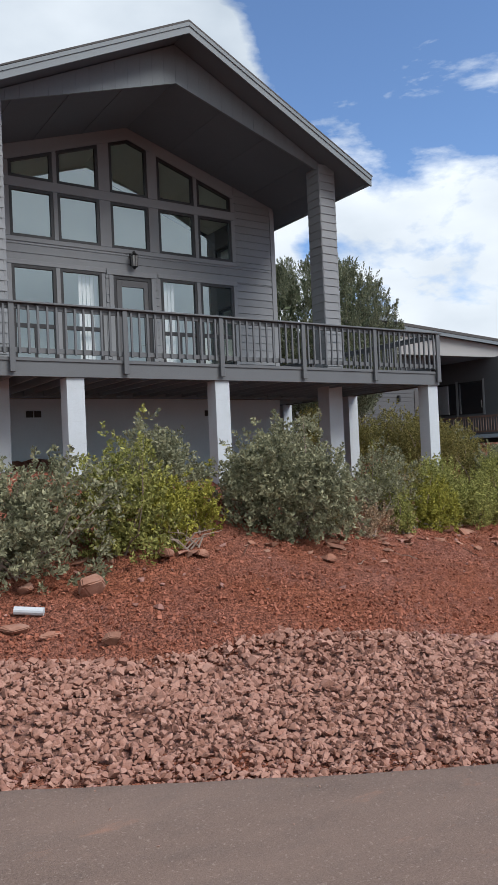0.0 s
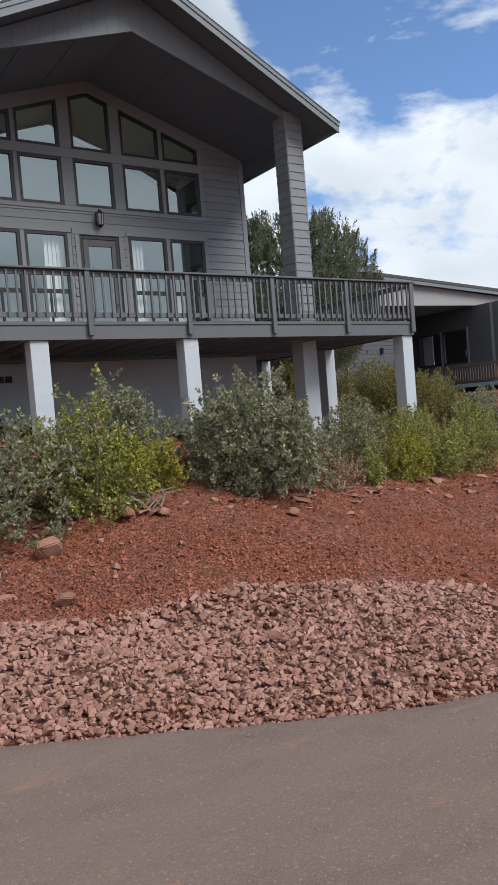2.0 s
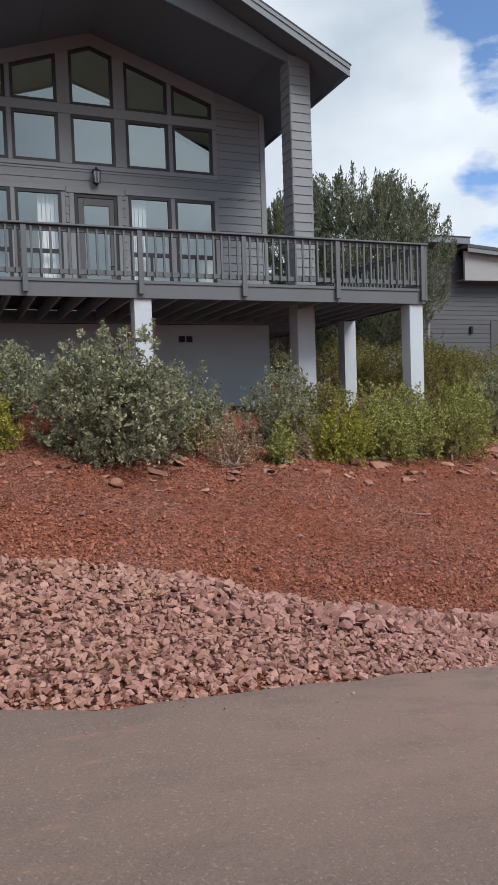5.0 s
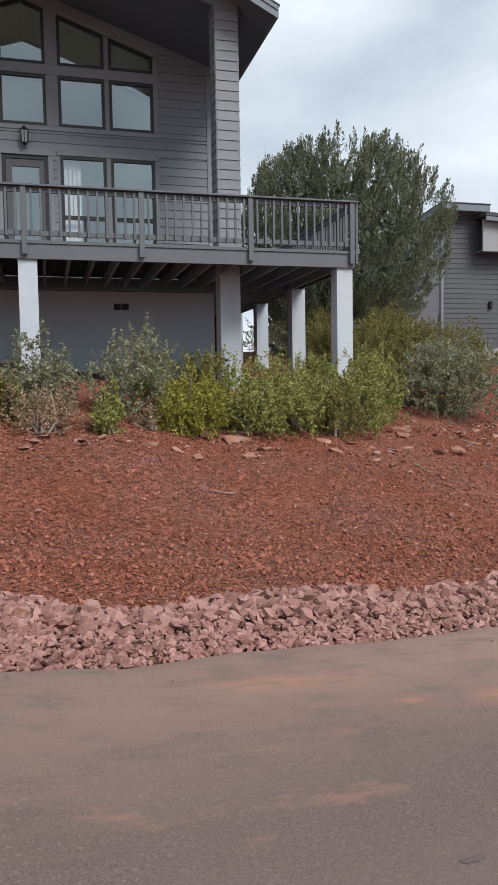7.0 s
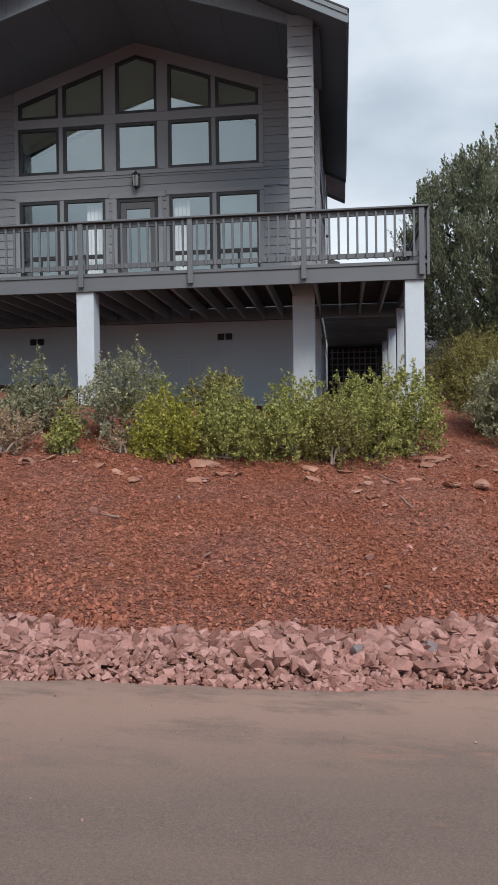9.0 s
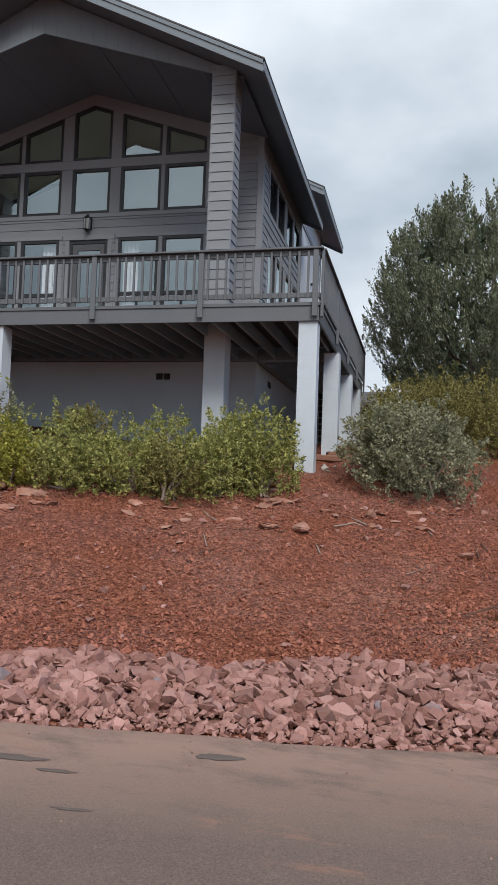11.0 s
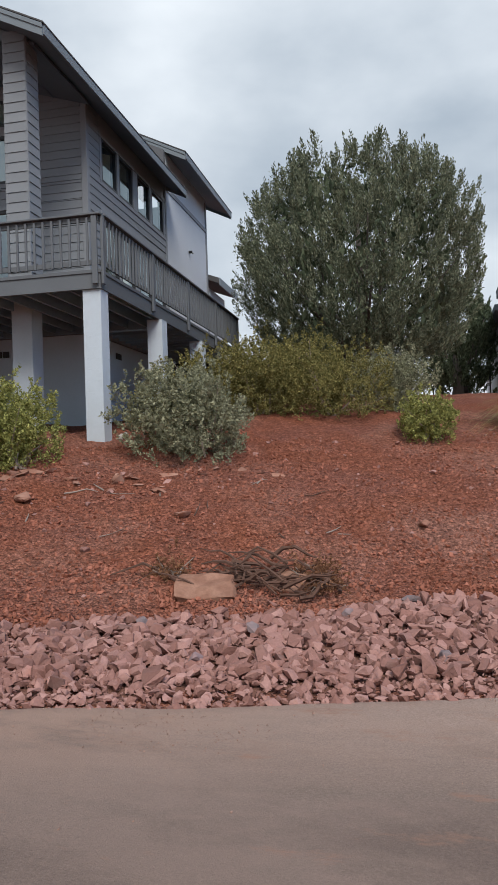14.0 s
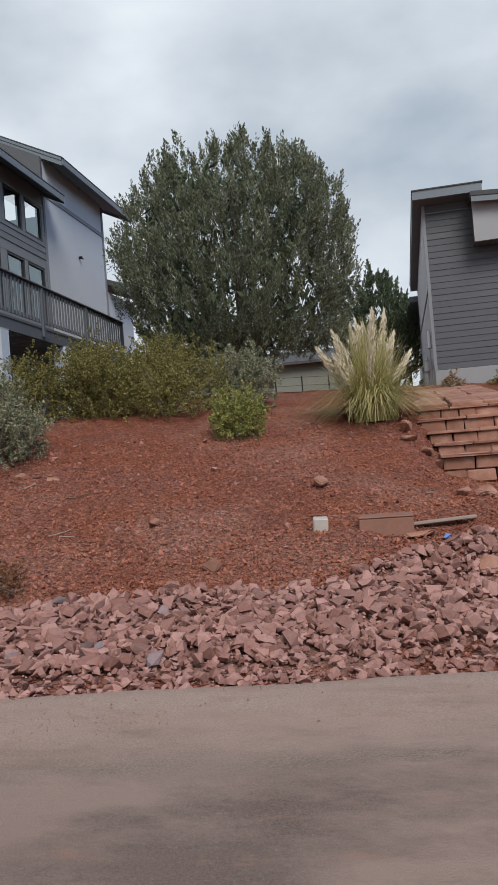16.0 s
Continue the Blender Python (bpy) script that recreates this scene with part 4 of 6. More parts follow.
bar("nosing", deck, DECK_L, DECK_X + 0.02, DECK_Y - 0.022, DECK_Y - 0.002, DECK_Z - 0.05, DECK_Z + 0.012, M_DECK)
bar("nosing", deck, DECK_X + 0.002, DECK_X + 0.022, DECK_Y, 23.75, DECK_Z - 0.05, DECK_Z + 0.012, M_DECK)
xj = DECK_L + 0.4
while xj < DECK_X - 0.1:
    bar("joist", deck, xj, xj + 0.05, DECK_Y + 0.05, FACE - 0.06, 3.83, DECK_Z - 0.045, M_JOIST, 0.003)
    xj += 0.45
yj = FACE + 0.3
while yj < 23.6:
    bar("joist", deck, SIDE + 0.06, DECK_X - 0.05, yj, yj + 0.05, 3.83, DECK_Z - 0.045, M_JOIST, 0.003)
    yj += 0.42
bar("ledger", deck, DECK_L + 0.05, DECK_X - 0.05, FACE - 0.055, FACE - 0.005, 3.79, DECK_Z - 0.045, M_JOIST)
# floor boards, coloured near black for the shade between the joists
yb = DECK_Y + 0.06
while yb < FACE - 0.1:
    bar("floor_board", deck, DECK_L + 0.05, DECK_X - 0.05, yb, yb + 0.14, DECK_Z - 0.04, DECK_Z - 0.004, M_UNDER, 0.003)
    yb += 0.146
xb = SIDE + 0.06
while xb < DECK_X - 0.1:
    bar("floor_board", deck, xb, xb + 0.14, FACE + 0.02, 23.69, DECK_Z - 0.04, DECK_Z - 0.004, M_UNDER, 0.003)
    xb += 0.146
for px, py in ((1.05, 13.31), (4.17, 13.31), (10.31, 13.31), (-1.98, 13.31), (10.38, 16.40), (10.38, 19.55), (10.38, 22.40)):
    zb = land_z(px + 0.2, py + 0.2) - 0.25
    pier = link_part("pier", None, deck, Matrix.Translation((px, py, 0)), "white painted block pier")
    z = 3.805
    while z > zb:
        z0 = max(z - 0.2, zb)
        bar("block", pier, 0.0, 0.335, 0.0, 0.335, z0 + 0.0002, z, M_WHITE, 0.0012)
        z -= 0.2
    bar("cap", pier, -0.006, 0.341, -0.006, 0.341, 3.795, 3.808, M_WHITE, 0.002)

railing = thing("deck_railing", "dark grey painted wooden railing with square balusters round the deck", "railing", (RIDGE, DECK_Y, DECK_Z))
posts = [10.60, 8.50, 6.40, 4.30, 2.19, 0.07, -2.02]
for k, px in enumerate(posts):
    bar("post", railing, px - 0.05, px + 0.05, DECK_Y - 0.075, DECK_Y - 0.023, 3.88, 5.075, M_DECK, 0.006)
    if k < len(posts) - 1:
        a, b = posts[k + 1] + 0.05, px - 0.05
        n = 12
        for i in range(n):
            bx = a + (b - a) * (i + 0.5) / n
            bar("baluster", railing, bx - 0.02, bx + 0.02, DECK_Y - 0.062, DECK_Y - 0.025, 4.20, 5.05, M_DECK, 0.004)
bar("top_rail", railing, DECK_L - 0.05, DECK_X + 0.06, DECK_Y - 0.10, DECK_Y + 0.04, 5.077, 5.115, M_DECK, 0.008)
bar("upper_rail", railing, DECK_L, DECK_X, DECK_Y - 0.022, DECK_Y + 0.018, 4.98, 5.075, M_DECK)
bar("lower_rail", railing, DECK_L, DECK_X, DECK_Y - 0.022, DECK_Y + 0.018, 4.22, 4.31, M_DECK)
side_posts = [13.30, 15.90, 18.42, 21.0, 23.70]
for k, py in enumerate(side_posts):
    bar("post", railing, DECK_X + 0.023, DECK_X + 0.075, py - 0.05, py + 0.05, 3.88, 5.075, M_DECK, 0.006)
    if k:
        a, b = side_posts[k - 1] + 0.05, py - 0.05
        for i in range(15):
            q = a + (b - a) * (i + 0.5) / 15
            bar("baluster", railing, DECK_X + 0.025, DECK_X + 0.062, q - 0.02, q + 0.02, 4.20, 5.05, M_DECK, 0.004)
bar("top_rail", railing, DECK_X - 0.04, DECK_X + 0.10, DECK_Y + 0.042, 23.78, 5.077, 5.115, M_DECK, 0.008)
bar("upper_rail", railing, DECK_X - 0.018, DECK_X + 0.022, DECK_Y + 0.03, 23.75, 4.98, 5.075, M_DECK)
bar("lower_rail", railing, DECK_X - 0.018, DECK_X + 0.022, DECK_Y + 0.03, 23.75, 4.22, 4.31, M_DECK)

lattice = thing("lattice_panel", "dark wooden lattice panel closing the space under the deck", "lattice", (9.6, 23.3, 1.6))
for k in range(9):
    bar("slat", lattice, 8.85 + k * 0.17, 8.89 + k * 0.17, 23.28, 23.30, 1.2, 3.7, M_TRIM, 0.002)
for k in range(13):
    bar("slat", lattice, 8.8, 10.3, 23.302, 23.32, 1.3 + k * 0.19, 1.34 + k * 0.19, M_TRIM, 0.002)

# added near-black sheet in place of the deep shade behind the lattice
bar("backing_board", lattice, 8.72, 10.62, 23.36, 23.40, 1.1, 3.78, M_VENT, 0.004, "added dark sheet standing for the shade behind the lattice")

# ---- the neighbouring house ----
neighbour = thing("neighbour_house", "dark grey lap-sided house with a flat-edged roof and a covered porch", "house", (28, 30, 2.6))
NF = Matrix.Translation((0, 26.55, 0))
nw = wall_with_openings("wall", NF, 20.12, 24.2, 2.4, 8.02, [], 0.2, M_TRIM, neighbour)
siding(nw, 20.2, 24.1, 2.95, 8.0, course=0.2, mat=M_CHARCOAL)
bar("wall_head", nw, 20.12, 21.9, 0.0, 0.2, 8.022, 8.30, M_CHARCOAL)
bar("corner_board", nw, 20.10, 20.2, -0.03, 0.0, 2.9, 8.3, M_TRIM)
bar("foundation", nw, 20.12, 24.2, -0.02, 0.0, 2.3, 2.94, M_FOUND)
nside = wall_with_openings("wall", pose(20.12, 0, 0, 0, 0, -90), -36.0, -26.76, 2.4, 8.2, [], 0.2, M_CLAD, neighbour, label="pale panel side wall")
bar("band", nside, -36.0, -26.8, -0.03, 0.0, 5.5, 5.6, M_TRIM)
wall_with_openings("wall", pose(20.25, 0, 0, 0, 0, -90), -46.0, -36.0, 2.4, 7.0, [], 0.2, M_CLAD, neighbour)


def falling_roof(x0, x1, y0, y1, z0, z1, t, mat):
    v = [(x0, y0, z0 - t), (x1, y0, z0 - t), (x1, y0, z0), (x0, y0, z0), (x0, y1, z1 - t), (x1, y1, z1 - t), (x1, y1, z1), (x0, y1, z1)]
    return link_part("roof", mesh_of("roof", v, HEX, mat), neighbour)


falling_roof(19.83, 21.95, 25.97, 36.2, 8.60, 7.80, 0.28, M_FASCIA)
falling_roof(19.81, 21.98, 25.94, 36.22, 8.63, 7.83, 0.035, M_ROOF)
falling_roof(19.75, 22.0, 36.25, 46.2, 7.3, 6.6, 0.25, M_FASCIA)
slab("roof", neighbour, [(21.55, 8.10), (31.5, 7.48), (31.5, 7.62), (21.55, 8.24)], 25.6, 38, M_ROOF)
slab("roof_edge_board", neighbour, [(21.56, 7.92), (31.48, 7.30), (31.48, 7.47), (21.56, 8.09)], 25.62, 25.66, M_FASCIA)
slab("porch_fascia", neighbour, [(21.6, 6.75), (30.9, 6.88), (30.9, 7.32), (21.6, 8.0)], 25.9, 26.0, M_PORCH, "pale porch fascia, greyed by shade put into its colour")
slab("porch_soffit", neighbour, [(21.61, 6.76), (30.9, 6.89), (30.9, 6.96), (21.61, 6.83)], 26.0, 32.9, M_SOFFIT)
wall_with_openings("wall", pose(24.2, 0, 0, 0, 0, 90), 26.76, 33.0, 2.4, 6.75, [], 0.15, M_CHARCOAL, neighbour)
wall_with_openings("wall", Matrix.Translation((0, 33.0, 0)), 24.2, 34, 2.4, 7.6, [], 0.2, M_CHARCOAL, neighbour)
PORCH_SIDE = pose(28.6, 0, 0, 0, 0, -90)
PORCH_WINDOWS = [(-30.14, -28.42), (-28.26, -26.6)]
pw = wall_with_openings("wall", PORCH_SIDE, -33.0, -22.0, 2.4, 6.85, [rect(a, b, 3.98, 5.72) for a, b in PORCH_WINDOWS], 0.2, M_CHARCOAL, neighbour)
for a, b in PORCH_WINDOWS:
    window(PORCH_SIDE, [(a, 3.98), (b, 3.98), (b, 5.72), (a, 5.72)], neighbour, glass=M_CLEAR)
bar("casing", pw, -28.415, -28.265, -0.03, 0.0, 3.9, 5.8, M_TRIM)
bar("casing", pw, -26.595, -26.48, -0.03, 0.0, 3.9, 5.8, M_TRIM)
bar("corner_board", pw, -25.0, -24.85, -0.03, 0.0, 2.6, 6.8, M_TRIM)
bar("curtain", neighbour, 28.95, 29.0, 29.3, 30.0, 3.9, 5.8, M_CURTAIN, 0.004, "pale drawn curtain")
bar("lamp_shade", neighbour, 29.6, 30.1, 27.0, 27.6, 4.35, 4.75, M_CURTAIN, 0.03, "white lampshade behind the window")
bar("room_back", neighbour, 32.0, 32.2, 22.0, 32.9, 2.4, 6.8, M_CHARCOAL)
bar("porch_floor", neighbour, 26.45, 28.58, 21.0, 32.9, 2.62, 2.8, M_JOIST)
M_PORCHRAIL = surface("brown_rail", (0.12, 0.085, 0.07), 0.7, 0.1, 30, 0.1, 2, 0.2)
bar("porch_rail", neighbour, 26.45, 26.55, 21.0, 32.9, 3.65, 3.75, M_PORCHRAIL)
bar("porch_rail", neighbour, 26.47, 26.53, 21.0, 32.9, 2.9, 2.98, M_PORCHRAIL)
for k in range(74):
    by = 21.1 + 0.16 * k
    bar("baluster", neighbour, 26.48, 26.52, by - 0.02, by + 0.02, 2.98, 3.65, M_PORCHRAIL, 0.003)
bar("porch_post", neighbour, 30.7, 30.86, 25.92, 26.08, 1.6, 6.86, M_TRIM)
bar("wall_lamp", neighbour, 22.26, 22.40, 26.42, 26.53, 4.55, 4.85, M_METAL, 0.02, "small black wall lamp")
bar("doorway", neighbour, 23.42, 24.1, 26.50, 26.545, 2.95, 5.1, M_DOOR, 0.004, "dark door")
meter = thing("gas_meter", "grey gas meter with pipes against the pale wall", "meter", (19.95, 27.3, 2.4))
bar("meter_box", meter, 19.80, 20.08, 27.2, 27.5, 3.0, 3.35, M_GALV, 0.03)
bar("conduit_box", meter, 19.95, 20.08, 26.75, 26.95, 3.7, 4.3, M_GALV, 0.02)
bm = bmesh.new()
tube(bm, [(20.0, 27.1, 2.2), (20.0, 27.1, 3.4), (19.95, 27.2, 3.5), (19.95, 27.45, 3.5), (19.95, 27.45, 2.3)], [0.03] * 5, 8)
part("pipe", bm, M_GALV, meter)
bm = bmesh.new()
tube(bm, [(20.02, 26.85, 3.7), (20.02, 26.85, 2.3)], [0.025] * 2, 8)
part("conduit", bm, M_GALV, meter)

# house far behind
far_house = thing("far_house", "small grey-green house with a dark roof beyond a fence", "house", (12, 49, 4.5))
wall_with_openings("wall", Matrix.Translation((0, 46, 0)), 7, 16.0, 3.0, 6.1, [rect(9.0, 10.2, 4.9, 5.8)], 0.2, surface("far_wall_paint", (0.19, 0.195, 0.16), 0.8), far_house)
for a, b in ((9.0, 10.2),):
    window(Matrix.Translation((0, 46, 0)), [(a, 4.9), (b, 4.9), (b, 5.8), (a, 5.8)], far_house, glass=M_CLEAR)
bar("wall", far_house, 15.8, 16.0, 46.21, 52, 3.0, 6.1, M_TRIM)
v = [(6.6, 45.5, 5.95), (16.4, 45.5, 5.95), (16.0, 49, 7.0), (7.0, 49, 7.0), (6.6, 45.5, 6.1), (16.4, 45.5, 6.1), (16.0, 49, 7.15), (7.0, 49, 7.15)]
link_part("roof", mesh_of("roof", v, HEX, M_ROOF), far_house)
v = [(6.6, 52.5, 5.95), (16.4, 52.5, 5.95), (16.0, 49, 7.0), (7.0, 49, 7.0), (6.6, 52.5, 6.1), (16.4, 52.5, 6.1), (16.0, 49, 7.15), (7.0, 49, 7.15)]
link_part("roof", mesh_of("roof", v, HEX, M_ROOF), far_house)
bm = bmesh.new()
tube(bm, [(14.9, 48, 6.8), (14.9, 48, 7.5), (14.9, 48, 7.52)], [0.09, 0.09, 0.14], 8)
part("flue", bm, M_METAL, far_house)
fence = thing("wire_fence", "low wire fence with metal posts in front of the far house", "fence", (15, 38, 3.6))
for k in range(8):
    fx = 10.5 + 1.3 * k
    zf = land_z(fx, 38)
    bar("post", fence, fx - 0.03, fx + 0.03, 37.97, 38.03, zf - 0.2, zf + 1.1, M_METAL)
for dz in (0.25, 0.65, 1.05):
    bm = bmesh.new()
    tube(bm, [(10.5 + 1.3 * k, 38, land_z(10.5 + 1.3 * k, 38) + dz) for k in range(8)], [0.010] * 8, 5)
    part("wire", bm, M_METAL, fence)


# ---- plants ----
def rng_of(seed):
    return np.random.default_rng(seed)


def unit(v):
    return v / np.maximum(np.linalg.norm(v, axis=-1, keepdims=True), 1e-6)


def leaf_quads(centres, along, across, length, width):
    """One folded leaf (two triangles' worth of quad) at each centre."""
    n = len(centres)
    l, w = along * length[:, None], across * width[:, None]
    v = np.stack([centres - 0.5 * l, centres + 0.5 * w, centres + 0.5 * l, centres - 0.5 * w], 1).reshape(-1, 3)
    return v, np.arange(4 * n).reshape(n, 4)


def leaves_round(tips, dirs, per, reach, size, rng, slim=0.5):
    """Sprigs: leaves set all along a short shoot that ends at each tip, standing off from it."""
    k = len(tips)
    shoot = unit(dirs * 0.75 + (0, 0, 0.55) + rng.normal(0, 0.36, (k, 3)))
    long = reach * rng.uniform(0.55, 1.35, k)
    n = k * per
    base, d = np.repeat(tips, per, 0), np.repeat(shoot, per, 0)
    s = rng.uniform(0, 1, n)
    off = rng.normal(0, 1, (n, 3))
    off = unit(off - d * np.sum(off * d, 1, keepdims=True))
    c = base - d * (s * np.repeat(long, per))[:, None] + off * (size * (0.35 + 0.85 * s) * rng.uniform(0.3, 1.1, n))[:, None]
    along = unit(d * 0.6 + off * 0.8 + rng.normal(0, 0.35, (n, 3)))
    across = unit(np.cross(along, unit(rng.normal(0, 1, (n, 3)))))
    length = size * rng.uniform(0.6, 1.3, n)
    return leaf_quads(c, along, across, length, length * slim)


def bush(name, label, x, y, half, height, mat, seed, leaf=0.055, density=1.0, squash=1.0, sparse_top=0.34, twigs=11, twig_mat=None, per=28, group=""):
    """A shrub: bare stems from the ground and a lumpy, uneven crown of separate leaves."""
    rng = rng_of(seed)
    z = land_z(x, y) - 0.04
    th = thing(name, label, "shrub", (x, y, z), group=group)
    n = int(330 * density * half * height)
    subs = int(rng.integers(4, 7))                       # overlapping crowns of uneven height
    ang = rng.uniform(0, 2 * math.pi) + np.arange(subs) * 2 * math.pi / subs
    off = half * rng.uniform(0.30, 0.52, subs)
    ox, oy = np.cos(ang) * off, np.sin(ang) * off * squash
    sh, sw = height * rng.uniform(0.52, 1.0, subs), half * rng.uniform(0.44, 0.68, subs)
    ox[0], oy[0], sh[0], sw[0] = rng.normal(0, 0.12) * half, rng.normal(0, 0.12) * half, height, half * 0.62
    pick = rng.choice(subs, n, p=sw * sh / (sw * sh).sum())
    lobes = unit(rng.normal(0, 1, (18, 3)) * (1, 1, 0.8) + (0, 0, 0.3))
    d = unit(rng.normal(0, 1, (n, 3)) + (0, 0, 0.15))
    down = rng.random(n) < 0.34
    d[:, 2] = np.abs(d[:, 2]) * np.where(down, -0.62, 1)
    bulge = 0.60 + 0.56 * np.max(np.clip(d @ lobes.T, 0, 1) ** 9 * rng.uniform(0.5, 1.0, 18), 1)
    bulge = np.where(down, np.maximum(bulge, 0.86), bulge)
    r = bulge * rng.uniform(0.30, 1.0, n) ** 0.40
    tips = np.stack([ox[pick] + d[:, 0] * r * sw[pick] * 1.1, oy[pick] + d[:, 1] * r * sw[pick] * 1.1, (0.40 + d[:, 2] * r * 0.60) * sh[pick]], 1)
    low = rng.uniform(0.02, 0.42, n)                     # skirts that reach the ground
    flat_d = unit(d * (1, 1, 0))
    wide_r = (0.72 + 0.28 * low / 0.42) * np.sqrt(rng.uniform(0.35, 1.0, n)) * 1.05
    skirt = np.stack([ox[pick] + flat_d[:, 0] * wide_r * sw[pick], oy[pick] + flat_d[:, 1] * wide_r * sw[pick], low * sh[pick]], 1)
    tips = np.where(down[:, None], skirt, tips)
    shoots = rng.random(n) < 0.19
    tips[shoots, 2] += rng.uniform(0.04, sparse_top, shoots.sum()) * (tips[shoots, 2] / height)
    tips[:, 2] = np.maximum(tips[:, 2], 0.04)
    dirs = unit(tips - (0, 0, 0.2 * height))
    tips += (x, y, z)
    v, f = leaves_round(tips, dirs, per, 0.20, leaf * 0.92, rng)
    link_part("foliage", from_arrays("foliage", v, f, mat), th)
    order = rng.choice(n, min(twigs, n), replace=False)
    for k in order:
        t = Vector(tips[k])
        b = Vector((x + rng.normal(0, 0.09), y + rng.normal(0, 0.09), z))
        m = b.lerp(t, 0.5) + Vector(rng.normal(0, 0.08, 3)) * half
        bm = bmesh.new()
        tube(bm, [b, b.lerp(m, 0.5) + Vector((0, 0, 0.05)), m, t], [0.022, 0.016, 0.011, 0.004], 4)
        part("stem", bm, twig_mat or M_TWIG, th)
    return th


def conifer(name, label, x, y, z, half, top, foot, mat, seed, sprays, spray=0.6, limbs=9, needle=0.15, per=44, clump=4, spread=0.2, plump=0.10):
    """A spreading juniper or pine: trunk, rising limbs and many upright feathery sprays with gaps between."""
    rng = rng_of(seed)
    th = thing(name, label, "tree", (x, y, z))
    h = top - foot
    bm = bmesh.new()
    tube(bm, [(x, y, z - 0.2), (x + 0.1, y, z + 0.5), (x + 0.05, y + 0.1, z + 0.28 * (top - z)), (x, y, z + 0.75 * (top - z))], [0.34, 0.27, 0.20, 0.05], 9)
    part("trunk", bm, M_BARK, th, smooth=True)
    n = sprays
    a = rng.uniform(0, 2 * math.pi, n)
    q = rng.uniform(0, 1, n)                                   # height within the crown
    prof = np.interp(q, [0, 0.06, 0.18, 0.35, 0.55, 0.75, 0.88, 1.0], [0.55, 0.78, 0.94, 1.0, 0.99, 0.92, 0.80, 0.56])
    wav = np.array([1 + 0.22 * noise.noise(Vector((math.cos(t) * 1.7, math.sin(t) * 1.7, u * 3.4 + seed))) for t, u in zip(a, q)])
    hole = np.array([noise.noise(Vector((math.cos(t) * 3.1 + seed, math.sin(t) * 3.1, u * 6.5))) for t, u in zip(a, q)])
    r = half * prof * wav * np.sqrt(np.where(rng.random(n) < 0.3, rng.uniform(0.05, 0.55, n), rng.uniform(0.55, 1.0, n)))
    keep = (hole > -0.33) | (rng.random(n) < 0.2)
    a, q, r = np.repeat(a[keep], clump), np.repeat(q[keep], clump), np.repeat(r[keep], clump)
    n = len(a)
    near = np.repeat(rng.uniform(0.55, 1.25, n // clump), clump) * spread
    tips = np.stack([x + np.cos(a) * r, y + np.sin(a) * r, foot + q * h], 1)
    tips += rng.normal(0, 1, (n, 3)) * near[:, None] * (0.8, 0.8, 1.3)
    out = np.stack([np.cos(a), np.sin(a), np.zeros(n)], 1)
    dirs = unit(out * (0.22 + 0.60 * (1 - q) ** 1.5)[:, None] + (0, 0, 1.0) + rng.normal(0, 0.22, (n, 3)))
    # each spray is a plume: needles along an upright axis, thinner to its tip
    m = n * per
    ax, base = np.repeat(dirs, per, 0), np.repeat(tips, per, 0)
    size = np.repeat(rng.uniform(0.6, 1.35, n), per)
    s = rng.uniform(0, 1, m) ** 0.9
    wide = plump * spray * size * np.interp(s, [0, 0.2, 0.5, 0.8, 1], [0.5, 1.0, 0.85, 0.45, 0.10])
    c = base + ax * ((s - 0.6) * spray * size)[:, None] + rng.normal(0, 1, (m, 3)) * wide[:, None]
    along = unit(ax * 0.9 + (c - base - ax * ((s - 0.6) * spray * size)[:, None]) / (plump * spray) * 0.35 + rng.normal(0, 0.35, (m, 3)))
    across = unit(np.cross(along, unit(rng.normal(0, 1, (m, 3)))))
    ln = needle * rng.uniform(0.6, 1.4, m)
    v, f = leaf_quads(c, along, across, ln, ln * 0.33)
    link_part("crown", from_arrays("crown", v, f, mat), th)
    # large leaves in the darker pine colour stand in for shade deep inside the crown
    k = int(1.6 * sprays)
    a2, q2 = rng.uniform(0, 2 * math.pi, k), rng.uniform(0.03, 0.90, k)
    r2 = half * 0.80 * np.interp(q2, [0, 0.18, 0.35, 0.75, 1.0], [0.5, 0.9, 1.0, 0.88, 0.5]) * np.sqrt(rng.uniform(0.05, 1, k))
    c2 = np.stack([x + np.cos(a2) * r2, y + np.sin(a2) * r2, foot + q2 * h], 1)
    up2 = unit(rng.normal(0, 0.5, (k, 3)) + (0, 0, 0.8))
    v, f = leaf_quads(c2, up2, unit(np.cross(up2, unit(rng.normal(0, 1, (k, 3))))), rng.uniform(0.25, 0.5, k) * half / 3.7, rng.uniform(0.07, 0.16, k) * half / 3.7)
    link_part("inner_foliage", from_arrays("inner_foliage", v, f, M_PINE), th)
    for k in range(limbs):
        t = 2 * math.pi * k / limbs + rng.uniform(-0.3, 0.3)
        qq = rng.uniform(0.25, 0.8)
        rr = half * rng.uniform(0.45, 0.9)
        s0 = Vector((x, y, z + 0.5 + rng.uniform(0, 0.22) * (top - z)))
        e1 = Vector((x + math.cos(t) * rr, y + math.sin(t) * rr, foot + qq * h))
        m1 = s0.lerp(e1, 0.4) + Vector((math.cos(t) * 0.35, math.sin(t) * 0.35, -0.25))
        bm = bmesh.new()
        tube(bm, [s0, s0.lerp(m1, 0.5), m1, m1.lerp(e1, 0.55), e1], [0.09, 0.07, 0.05, 0.03, 0.012], 6)
        part("limb", bm, M_BARK, th, smooth=True)
    return th


